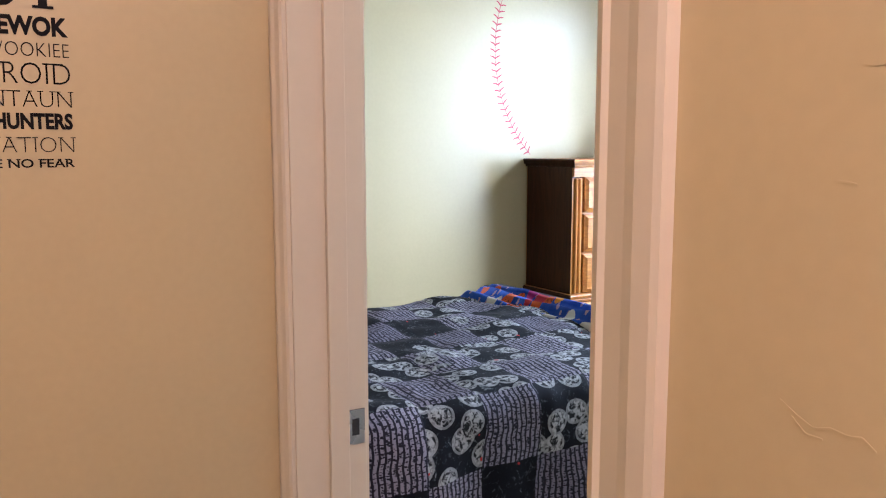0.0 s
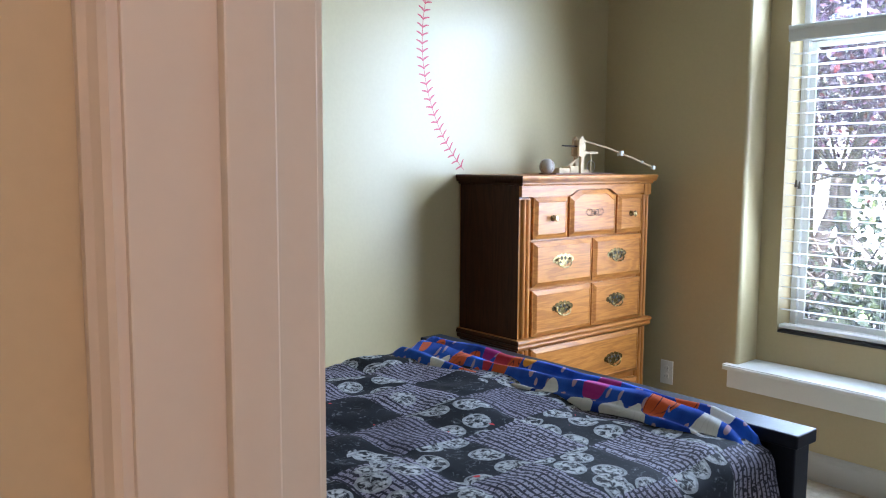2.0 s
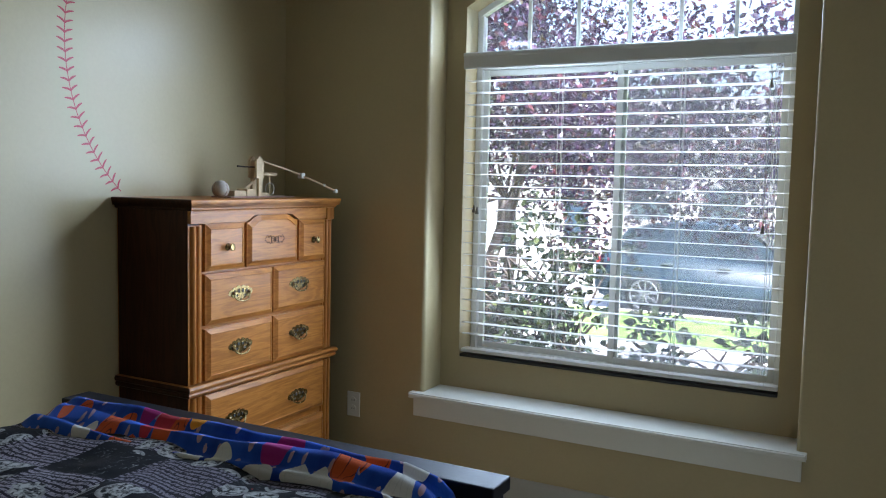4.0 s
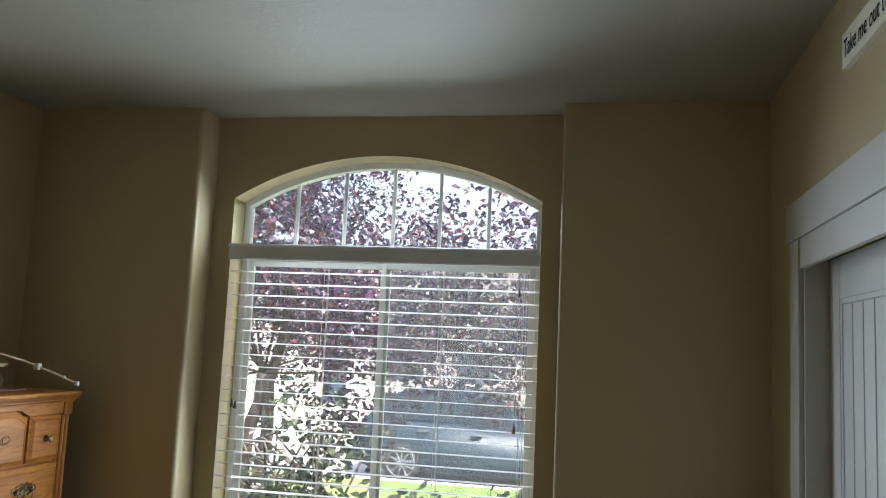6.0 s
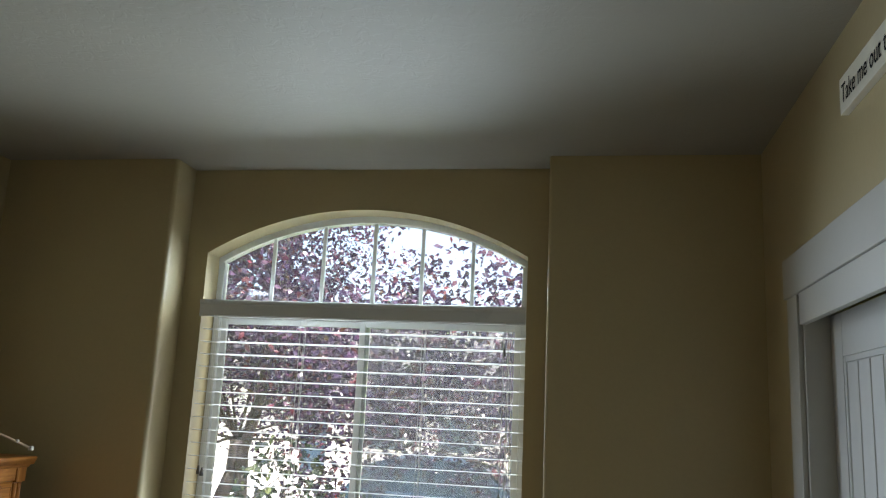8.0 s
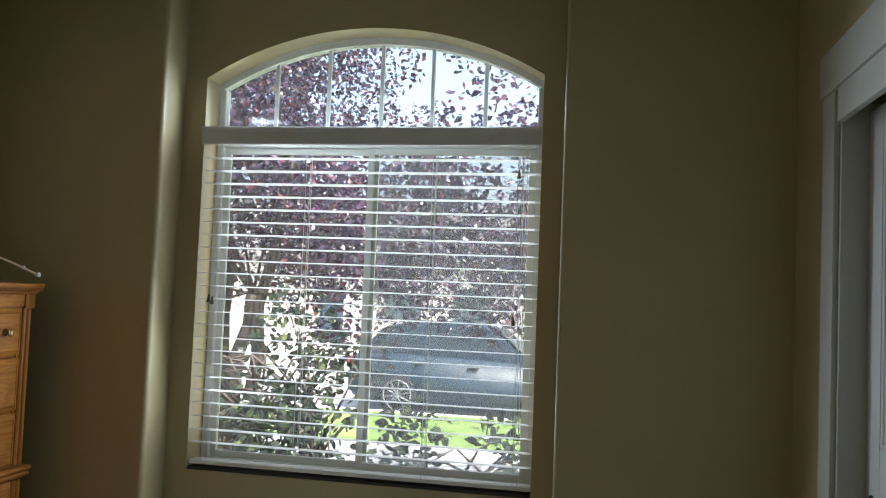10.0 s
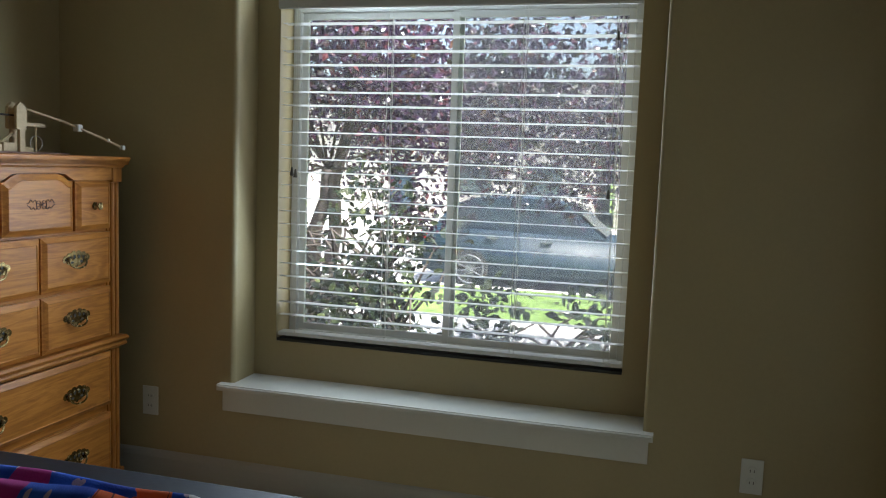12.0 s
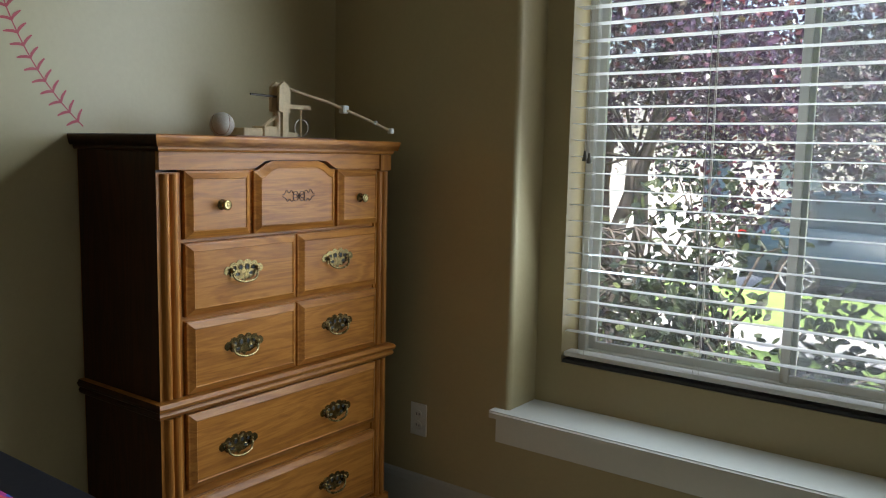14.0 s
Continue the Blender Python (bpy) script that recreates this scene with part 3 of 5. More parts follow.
def pull_cord(x, y, z1):
    bm = bmesh.new()
    tube(bm, [(x, y, 1.993), (x + 0.002, y, (1.993 + z1) / 2), (x, y, z1 + 0.03)], 0.0013, 6)
    c = part("pull_cord", bm, M_CORD, blind)
    bm = bmesh.new()
    lathe(bm, [(0.002, 0.034), (0.004, 0.032), (0.005, 0.022), (0.0085, 0.004), (0.0085, 0.0), (0.004, -0.001)], (x, y, z1), n=12)
    part("tassel", bm, M_TASSEL, c, "grey tassel", True)


pull_cord(2.314, 3.414, 1.85)
pull_cord(2.31, 3.405, 1.272)
pull_cord(1.028, 3.412, 1.31)
pull_cord(1.046, 3.408, 1.303)

# ---------------------------------------------------------------- bedroom door, jamb and casing
frame_d = thing("door_frame", "cream painted door jamb and casing round the bedroom doorway", "door frame", ((JX0 + JX1) / 2, HY, 0), kind="structure")
for x0, x1 in ((JX0 - 0.02, JX0), (JX1, JX1 + 0.02)):
    part("jamb", B(x0, x1, HY - 0.002, YS + 0.002, 0, DOORH, 0.0015), M_JAMB, frame_d)
part("head_jamb", B(JX0, JX1, HY - 0.002, YS + 0.002, DOORH, DOORH + 0.02), M_JAMB, frame_d)
part("door_stop", B(JX0, JX0 + 0.011, -0.075, -0.037, 0, DOORH, 0.002), M_JAMB, frame_d)
part("door_stop", B(JX1 - 0.011, JX1, -0.075, -0.037, 0, DOORH, 0.002), M_JAMB, frame_d)
part("door_stop", B(JX0 + 0.011, JX1 - 0.011, -0.075, -0.037, DOORH - 0.011, DOORH), M_JAMB, frame_d)
CW = 0.088


def casing(x0, x1, face, out, z0=0.0, z1=DOORH + CW, inner=1):
    """Moulded side casing; inner: +1 where the door lies to its right."""
    w = x1 - x0
    prof = [(0, 0), (0, 0.016), (0.008, 0.018), (0.03 * w / 0.09, 0.018), (0.045 * w / 0.09, 0.014), (0.8 * w, 0.010), (0.88 * w, 0.013), (w, 0.009), (w, 0)]
    pts = [((x0 + a) if inner > 0 else (x1 - a), face + out * b) for a, b in prof]
    return prism(bmesh.new(), pts, "z", z0, z1)


part("casing", casing(HXW + 0.002, JX0 - 0.005, HY, -1), M_JAMB, frame_d)
part("casing", casing(JX1 + 0.005, JX1 + 0.005 + CW, HY, -1, inner=-1), M_JAMB, frame_d)
part("casing", B(JX0 - 0.005, JX1 + 0.005, HY - 0.016, HY, DOORH + 0.005, DOORH + CW, 0.003), M_JAMB, frame_d)
part("casing", casing(JX0 - CW, JX0 - 0.005, YS, 1), M_JAMB, frame_d)
part("casing", casing(JX1 + 0.005, JX1 + CW, YS, 1, inner=-1), M_JAMB, frame_d)
part("casing", B(JX0 - 0.005, JX1 + 0.005, YS, YS + 0.016, DOORH + 0.005, DOORH + CW, 0.003), M_JAMB, frame_d)
bm = bmesh.new()
box(bm, JX0, JX0 + 0.0022, -0.040, -0.002, 0.878, 0.945, 0.0008, 1)
strike = part("strike_plate", bm, M_NICKEL, frame_d, "satin nickel strike plate")
part("latch_hole", B(JX0 + 0.0022, JX0 + 0.0028, -0.028, -0.014, 0.896, 0.927), M_SLOT, strike)


def plank_panel(bm, x0, x1, y, out, z0, z1, n):
    """A sunk panel of upright boards with grooves between them, on a door face at y."""
    w = (x1 - x0) / n
    for i in range(n):
        a, b = x0 + i * w + 0.003, x0 + (i + 1) * w - 0.003
        prism(bm, [(a, y), (a + 0.003, y + out * 0.004), (b - 0.003, y + out * 0.004), (b, y)], "z", z0, z1)


def door_leaf(name, label, width, height, thick, kind, grooves):
    """A two-panel plank-style door in its own axes: hinge at the origin, leaf along -x, faces at y = 0 and y = thick."""
    d = thing(name, label, "door", (0, 0, 0), kind=kind)
    st, z_lo, z_mid0, z_mid1, z_hi = 0.11, 0.22, 0.86, 1.02, height - 0.13
    x0, x1 = -width, 0.0
    c = 0.008
    part("core", B(x0 + 0.01, x1 - 0.01, c, thick - c, 0.02, height - 0.01), M_DOOR, d)
    for a, b in ((x0, x0 + st), (x1 - st, x1)):
        part("stile", B(a, b, 0, thick, 0.01, height, 0.0015), M_DOOR, d)
    for a, b in ((0.01, z_lo), (z_mid0, z_mid1), (z_hi, height)):
        part("rail", B(x0 + st, x1 - st, 0.0005, thick - 0.0005, a, b, 0.0015), M_DOOR, d)
    for a, b in ((z_lo, z_mid0), (z_mid1, z_hi)):
        for y, out in ((c, -1), (thick - c, 1)):
            bm = bmesh.new()
            plank_panel(bm, x0 + st + 0.02, x1 - st - 0.02, y, out, a + 0.02, b - 0.02, grooves)
            part("panel", bm, M_DOOR, d)
            bm = bmesh.new()
            for xa, xb, za, zb in ((x0 + st, x0 + st + 0.018, a, b), (x1 - st - 0.018, x1 - st, a, b), (x0 + st + 0.018, x1 - st - 0.018, a, a + 0.018), (x0 + st + 0.018, x1 - st - 0.018, b - 0.018, b)):
                box(bm, xa, xb, min(y, y + out * 0.006), max(y, y + out * 0.006), za, zb, 0.002, 1)
            part("panel_moulding", bm, M_DOOR, d)
    return d


LEAF = JX1 - JX0 - 0.006
door = door_leaf("door_1", "white two-panel plank door standing open into the bedroom", LEAF, DOORH - 0.006, 0.035, "structure", 7)
for s in (-1, 1):
    bm = bmesh.new()
    y = -0.001 if s < 0 else 0.036
    lathe(bm, [(0.033, 0), (0.033, 0.004 * s), (0.027, 0.009 * s), (0.012, 0.012 * s), (0.011, 0.034 * s), (0.018, 0.039 * s), (0.027, 0.048 * s), (0.029, 0.058 * s), (0.024, 0.068 * s), (0.010, 0.072 * s)], (-LEAF + 0.065, y, 0.93), "y", 28)
    part("door_knob", bm, M_NICKEL, door, "round satin nickel knob", True)
for z in (0.2, 1.02, 1.83):
    bm = lathe(bmesh.new(), [(0.006, -0.045), (0.006, 0.045)], (0.003, 0.037, z), n=10)
    part("hinge", bm, M_NICKEL, door, "satin nickel hinge")
door.matrix_basis = pose(JX1 - 0.004, 0.004, 0, 0, 0, -80) @ pose(0, -0.035, 0)

# ---------------------------------------------------------------- closet
clos = thing("closet_frame", "white painted flat casing with a deep header round the closet", "door frame", (XE, (CY0 + CY1) / 2, 0), kind="structure")
part("header", B(XE - 0.024, XE, CY0 - 0.14, CY1 + 0.15, CH + 0.028, CH + 0.158, 0.003), M_TRIM, clos)
part("fascia", B(XE - 0.016, XE + 0.004, CY0 + 0.016, CY1 - 0.016, CH - 0.072, CH + 0.027, 0.002), M_TRIM, clos)
part("side_casing", B(XE - 0.018, XE, CY1 + 0.005, CY1 + 0.13, 0, CH + 0.027, 0.003), M_TRIM, clos)
part("side_casing", B(XE - 0.018, XE, CY0 - 0.12, CY0 - 0.005, 0, CH + 0.027, 0.003), M_TRIM, clos)
part("jamb", B(XE - 0.002, XE + 0.115, CY1 - 0.015, CY1 + 0.004, 0, CH), M_TRIM, clos)
part("jamb", B(XE - 0.002, XE + 0.115, CY0 - 0.004, CY0 + 0.015, 0, CH), M_TRIM, clos)
part("track", B(XE + 0.03, XE + 0.115, CY0 + 0.016, CY1 - 0.016, CH - 0.02, CH - 0.001), M_BRONZE, clos, "dark sliding track")
half = (CY1 - CY0) / 2 + 0.02
for k, (y_hi, dx) in enumerate(((CY1 - 0.017, 0.072), (CY0 + half - 0.02, 0.032))):
    leaf = door_leaf("closet_door", "white sliding closet door with grooved plank panels", half, CH - 0.045, 0.03, "", 6)
    tagged(leaf, group="closet doors")
    x_pull = -0.055 if k == 0 else -half + 0.055
    bm = lathe(bmesh.new(), [(0.027, -0.0005), (0.027, 0.0015), (0.022, 0.002), (0.020, 0.0)], (x_pull, 0.03, 0.86), "y", 24)
    part("finger_pull", bm, M_BRONZE, leaf, "dark recessed finger pull", True)
    leaf.matrix_basis = pose(XE + dx + 0.03, y_hi, 0, 0, 0, 90)

# ---------------------------------------------------------------- chest of drawers
DY0, DY1, DX = 2.205, 3.132, 0.408          # ends and front plane of the case


def shaded_ends(ob):
    """The short ends of a moulding take the stain and painted-in shade of the sides."""
    ob.data.materials.append(M_OAK_SHADED)
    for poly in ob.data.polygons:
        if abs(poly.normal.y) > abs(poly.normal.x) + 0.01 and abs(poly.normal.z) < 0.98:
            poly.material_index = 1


chest = thing("chest_of_drawers", "golden oak chest of drawers with brass pulls and a moulded top", "chest of drawers", (0.22, 2.668, 0))
bm = bmesh.new()
prof = [(0.0, 1.318), (0.026, 1.318), (0.030, 1.324), (0.030, 1.334), (0.040, 1.338), (0.044, 1.346), (0.040, 1.330), (0.046, 1.354), (0.046, 1.359), (0.042, 1.362), (0.0, 1.362)]
levels = [(d, z) for d, z in prof if d > 0]
rings = []
for d, z in levels:
    k = max(0.0, d - 0.02)
    rings.append([bm.verts.new(p) for p in ((XW + 0.006, DY0 - k, z), (DX + d, DY0 - k, z), (DX + d, DY1 + k - 0.012, z), (XW + 0.006, DY1 + k - 0.012, z))])
for p, q in zip(rings, rings[1:]):
    for i in range(4):
        bm.faces.new((p[i], p[(i + 1) % 4], q[(i + 1) % 4], q[i]))
bm.faces.new(rings[0])
bm.faces.new(rings[-1])
shaded_ends(part("top", bm, M_OAK_Y, chest))
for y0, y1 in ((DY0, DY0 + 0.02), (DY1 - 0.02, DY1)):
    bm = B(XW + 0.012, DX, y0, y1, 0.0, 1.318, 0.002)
    part("side_panel", bm, M_OAK_SHADED, chest, "red-brown stained side with shade in its colour")
part("back_panel", B(XW + 0.008, XW + 0.012, DY0 + 0.002, DY1 - 0.002, 0.02, 1.31), M_OAK_Z, chest)
part("carcass", B(XW + 0.014, DX - 0.022, DY0 + 0.021, DY1 - 0.021, 0.06, 1.30), M_DARKOAK, chest, "dark inside of the case")
pts = [(DY0 + 0.001, 1.317), (DY0 + 0.001, 1.269), (2.505, 1.269), (2.522, 1.272), (2.54, 1.280), (2.562, 1.293), (2.59, 1.2955), (2.69, 1.296), (2.79, 1.2955), (2.817, 1.293), (2.839, 1.280), (2.857, 1.272), (2.874, 1.269), (DY1 - 0.062, 1.269), (DY1 - 0.062, 1.317)]
part("frieze", prism(bmesh.new(), pts, "x", DX - 0.02, DX + 0.016), M_OAK_Y, chest)
part("frieze_block", B(DX - 0.02, DX + 0.017, DY1 - 0.056, DY1 - 0.001, 1.262, 1.317, 0.002), M_OAK_Z, chest)
for y0, y1 in ((DY0, DY0 + 0.075), (DY1 - 0.072, DY1)):
    for z0, z1 in ((0.645, 1.262), (0.0, 0.598)):
        bm = bmesh.new()
        box(bm, DX - 0.02, DX + 0.001, y0 + 0.001, y1, z0, z1)
        m = (y0 + y1) / 2
        w = 0.052
        flute = []
        for i in range(13):
            f = i / 12
            flute.append((DX + 0.002 + 0.014 * abs(math.sin(f * math.pi * 2)) ** 0.6, m - w / 2 + w * f))
        prism(bm, [(DX + 0.0005, m - w / 2)] + flute + [(DX + 0.0005, m + w / 2)], "z", z0 + 0.004, z1 - 0.004)
        part("stile", bm, M_OAK_Z, chest)
# waist ledge
bm = bmesh.new()
prof = [(0.0, 0.598), (0.012, 0.598), (0.022, 0.603), (0.026, 0.611), (0.020, 0.619), (0.028, 0.624), (0.032, 0.633), (0.024, 0.643), (0.0, 0.645)]
rings = []
for d, z in prof:
    rings.append([bm.verts.new(p) for p in ((XW + 0.01, DY0 - d * 0.7, z), (DX + d, DY0 - d * 0.7, z), (DX + d, DY1 + d * 0.7, z), (XW + 0.01, DY1 + d * 0.7, z))])
for p, q in zip(rings, rings[1:]):
    for i in range(4):
        bm.faces.new((p[i], p[(i + 1) % 4], q[(i + 1) % 4], q[i]))
bm.faces.new(rings[0])
bm.faces.new(rings[-1])
shaded_ends(part("waist_moulding", bm, M_OAK_Y, chest))
for z0, z1 in ((1.071, 1.080), (0.855, 0.866), (0.345, 0.370), (0.06, 0.10)):
    part("rail", B(DX - 0.02, DX - 0.004, DY0 + 0.075, DY1 - 0.072, z0, z1), M_OAK_Y, chest)
part("plinth", B(DX - 0.015, DX + 0.02, DY0 - 0.006, DY1 + 0.006, 0.0, 0.09, 0.006), M_OAK_Y, chest)


def bail_pull(parent, y, z, x):
    """Pierced brass backplate with a swinging bail."""
    half = [(0.0, 0.024), (0.008, 0.031), (0.018, 0.030), (0.024, 0.023), (0.031, 0.026), (0.040, 0.024), (0.045, 0.016), (0.053, 0.017), (0.061, 0.010), (0.062, 0.001), (0.055, -0.006), (0.046, -0.004), (0.040, -0.012), (0.028, -0.014), (0.018, -0.020), (0.008, -0.018), (0.0, -0.026)]
    half = [(1.14 * a, 1.12 * b) for a, b in half]
    outline = half + [(-a, b) for a, b in half[-2:0:-1]]
    plate = prism(bmesh.new(), [(y + a, z + 0.004 + b) for a, b in outline], "x", x, x + 0.0025)
    pl = part("pull", plate, M_BRASS, parent, "pierced antique brass pull")
    holes = ((0.012, 0.016, 0.007, 0.0085), (0.034, 0.014, 0.0065, 0.0065), (0.024, -0.003, 0.009, 0.0055), (0.052, 0.008, 0.004, 0.004))
    bm = bmesh.new()
    for s in (-1, 1):
        for a, b, ra, rb in holes:
            ring = [(y + s * a + ra * math.cos(t), z + b + rb * math.sin(t)) for t in [2 * math.pi * k / 12 for k in range(12)]]
            part("piercing", prism(bmesh.new(), ring, "x", x + 0.0026, x + 0.0031), M_SLOT, pl)
            tube(bm, [(x + 0.0034, p, q) for p, q in ring + ring[:1]], 0.0013, 5)
    part("scroll", bm, M_BRASS, pl)
    bm = bmesh.new()
    pts = []
    for i in range(15):
        a = math.pi * i / 14
        pts.append((x + 0.008 + 0.012 * math.sin(a), y - 0.045 * math.cos(a), z + 0.010 - 0.034 * math.sin(a) ** 0.55))
    tube(bm, pts, 0.0034, 7)
    for s in (-1, 1):
        lathe(bm, [(0.007, 0.0), (0.008, 0.004), (0.006, 0.010), (0.003, 0.012)], (x + 0.002, y + s * 0.045, z + 0.010), "x", 10)
    part("bail", bm, M_BRASS, pl, "", True)


def round_knob(parent, y, z, x):
    bm = lathe(bmesh.new(), [(0.015, 0.0), (0.015, 0.002), (0.006, 0.004), (0.005, 0.014), (0.010, 0.018), (0.0145, 0.023), (0.0145, 0.026), (0.008, 0.028), (0.007, 0.0265), (0.003, 0.029)], (x, y, z), "x", 20)
    part("knob", bm, M_BRASS, parent, "round brass knob", True)


FX = DX + 0.002
PD = 0.022


def drawer(panels, z0, z1, ys, pulls=(), knobs=(), arch_i=None):
    """One drawer: a backing and its fielded panels."""
    body = part("drawer", B(DX - 0.02, FX, ys[0], ys[1], z0, z1, 0.001, 1), M_OAK_Y, chest)
    for i, (a, b) in enumerate(panels):
        bm = raised(bmesh.new(), FX, PD, a, b, z0 + 0.002, z1 - 0.002 if i != arch_i else z1 - 0.004, 0.020, 0.030 if i == arch_i else None)
        part("fielded_panel", bm, M_OAK_Y, body)
    for y, z in pulls:
        bail_pull(body, y, z, FX + PD * 0.9)
    for y, z in knobs:
        round_knob(body, y, z, FX + PD * 0.9)
    return body


yl, yr, ym = DY0 + 0.08, DY1 - 0.068, 2.69
top_drawer = drawer([(yl, 2.507), (2.523, 2.856), (2.87, yr)], 1.080, 1.268, (yl, yr), knobs=[(2.400, 1.172), (2.966, 1.173)], arch_i=1)
# carved oak leaf spray
bm = bmesh.new()
cx, cz = 2.69, 1.186
for s in (-1, 1):
    pts = []
    for i in range(25):
        t = i / 24
        pts.append((FX + PD * 0.9 + 0.0008, cx + s * (0.004 + 0.062 * t), cz + 0.016 * math.sin(t * 2.6) * (1 + 0.35 * math.sin(t * 19))))
    tube(bm, pts, 0.0013, 5)
    pts = [(p[0], p[1], cz + 0.002 - 0.014 * math.sin(math.pi * i / 24) * (1 + 0.35 * math.sin(i * 0.85))) for i, p in enumerate(pts)]
    tube(bm, pts, 0.0013, 5)
    tube(bm, [(FX + PD * 0.9 + 0.0008, cx + s * 0.013 + 0.011 * math.cos(a), cz + 0.001 + 0.015 * math.sin(a)) for a in [2 * math.pi * k / 14 for k in range(15)]], 0.0012, 5)
part("carving", bm, M_DARKOAK, top_drawer, "carved oak leaf spray")
drawer([(yl, ym - 0.004), (ym + 0.004, yr)], 0.867, 1.070, (yl, yr), pulls=[(2.474, 0.973), (2.86, 0.973)])
drawer([(yl, ym - 0.004), (ym + 0.004, yr)], 0.647, 0.855, (yl, yr), pulls=[(2.474, 0.755), (2.86, 0.755)])
drawer([(yl, yr)], 0.372, 0.594, (yl, yr), pulls=[(2.45, 0.462), (2.855, 0.462)])
drawer([(yl, yr)], 0.102, 0.343, (yl, yr), pulls=[(2.45, 0.215), (2.85, 0.215)])

# ---------------------------------------------------------------- on top of the chest
ZT = 1.362
M_BOARD = plain("dull_red_brown_board", (0.26, 0.15, 0.12), 0.6, var=0.2, scale=20)
M_CLIP = plain("white_plastic", (0.62, 0.60, 0.54), 0.4, var=0.04, bump=0.0)
M_STITCH = plain("worn_brown_red_thread", (0.22, 0.08, 0.05), 0.8, bump=0.0)
ball = thing("baseball", "white leather baseball with worn red stitching", "baseball", (0.275, 2.525, ZT))
bm = bmesh.new()
bmesh.ops.create_uvsphere(bm, u_segments=28, v_segments=18, radius=0.0365, matrix=Matrix.Translation((0.275, 2.525, ZT + 0.0365)))
part("cover", bm, M_LEATHER, ball, "", True)
bm = bmesh.new()
pts = []
for i in range(73):
    t = 2 * math.pi * i / 72
    v = Vector((math.cos(t) + 0.28 * math.cos(3 * t), math.sin(t) - 0.28 * math.sin(3 * t), 1.06 * math.sin(2 * t))).normalized() * 0.0366
    pts.append(v + Vector((0.275, 2.525, ZT + 0.0365)))
tube(bm, pts, 0.0007, 5)
part("stitching", bm, M_STITCH, ball)

cat = thing("toy_catapult", "small raw-pine toy catapult with a long throwing arm", "toy", (0.24, 2.78, ZT))
part("base", B(0.19, 0.30, 2.56, 2.99, ZT, ZT + 0.006, 0.001, 1), M_BOARD, cat, "dull red-brown base board")
for x in (0.225, 0.262):
    bm = bmesh.new()
    prism(bm, [(2.768, ZT + 0.006), (2.792, ZT + 0.006), (2.792, ZT + 0.082), (2.800, ZT + 0.086), (2.800, ZT + 0.160), (2.782, ZT + 0.180), (2.772, ZT + 0.182), (2.754, ZT + 0.166), (2.752, ZT + 0.088), (2.768, ZT + 0.084)], "x", x, x + 0.012)
    part("upright", bm, M_PINE, cat)
bm = tube(bmesh.new(), [(0.25, 2.785, ZT + 0.168), (0.33, 2.91, ZT + 0.125), (0.415, 3.0, ZT + 0.075), (0.475, 3.06, ZT + 0.036)], 0.0048, 8)
arm = part("throwing_arm", bm, M_PINE, cat)
for p, w in (((0.365, 2.955, ZT + 0.102), 0.013), ((0.44, 3.028, ZT + 0.060), 0.007), ((0.478, 3.064, ZT + 0.034), 0.009)):
    part("clip", B(p[0] - w, p[0] + w, p[1] - w, p[1] + w, p[2] - w, p[2] + w, 0.003, 1), M_CLIP, arm, "white plastic clip")
part("cross_bar", B(0.232, 0.268, 2.785, 2.90, ZT + 0.098, ZT + 0.112, 0.001, 1), M_PINE, cat)
part("axle", tube(bmesh.new(), [(0.25, 2.655, ZT + 0.136), (0.25, 2.775, ZT + 0.134)], 0.0036, 8), M_BRONZE, cat, "dark metal rod")
bm = bmesh.new()
tube(bm, [(0.25, 2.872 + 0.030 * math.cos(a), ZT + 0.038 + 0.028 * math.sin(a)) for a in [2 * math.pi * k / 24 for k in range(25)]], 0.0022, 6)
part("ring", bm, M_NICKEL, cat, "thin wire ring", True)
part("post", tube(bmesh.new(), [(0.25, 2.87, ZT + 0.006), (0.25, 2.87, ZT + 0.10)], 0.004, 8), M_PINE, cat)
part("block", B(0.205, 0.285, 2.60, 2.675, ZT + 0.006, ZT + 0.030, 0.002, 1), M_PINE, cat)
part("block", B(0.215, 0.275, 2.69, 2.745, ZT + 0.006, ZT + 0.038, 0.002, 1), M_PINE, cat)
part("brace", tube(bmesh.new(), [(0.245, 2.70, ZT + 0.03), (0.245, 2.77, ZT + 0.075)], 0.006, 6), M_PINE, cat)
part("brace", B(0.235, 0.262, 2.80, 2.845, ZT + 0.006, ZT + 0.022, 0.001, 1), M_PINE, cat)

# ---------------------------------------------------------------- bed
BX_L, BX_R, FBY = 0.60, 2.00, 1.555
bed = thing("bed", "black-stained wooden bed with a flat-capped footboard", "bed", (1.3, 0.4, 0))
foot = part("footboard", B(BX_L + 0.02, BX_R - 0.02, FBY - 0.018, FBY + 0.018, 0.14, 0.752, 0.003), M_NAVY, bed)
part("cap", B(BX_L, BX_R, FBY - 0.048, FBY + 0.05, 0.752, 0.786, 0.005, 3), M_NAVY, foot)
for x in (BX_L + 0.01, BX_R - 0.08):
    part("leg", B(x, x + 0.07, FBY - 0.035, FBY + 0.035, 0, 0.752, 0.004), M_NAVY, bed)
head = part("headboard", B(BX_L + 0.02, BX_R - 0.02, -0.80, -0.76, 0.14, 1.12, 0.004), M_NAVY, bed)
part("cap", B(BX_L, BX_R, -0.83, -0.73, 1.12, 1.155, 0.005, 3), M_NAVY, head)
for x in (BX_L + 0.01, BX_R - 0.08):
    part("leg", B(x, x + 0.07, -0.815, -0.745, 0, 1.12, 0.004), M_NAVY, bed)
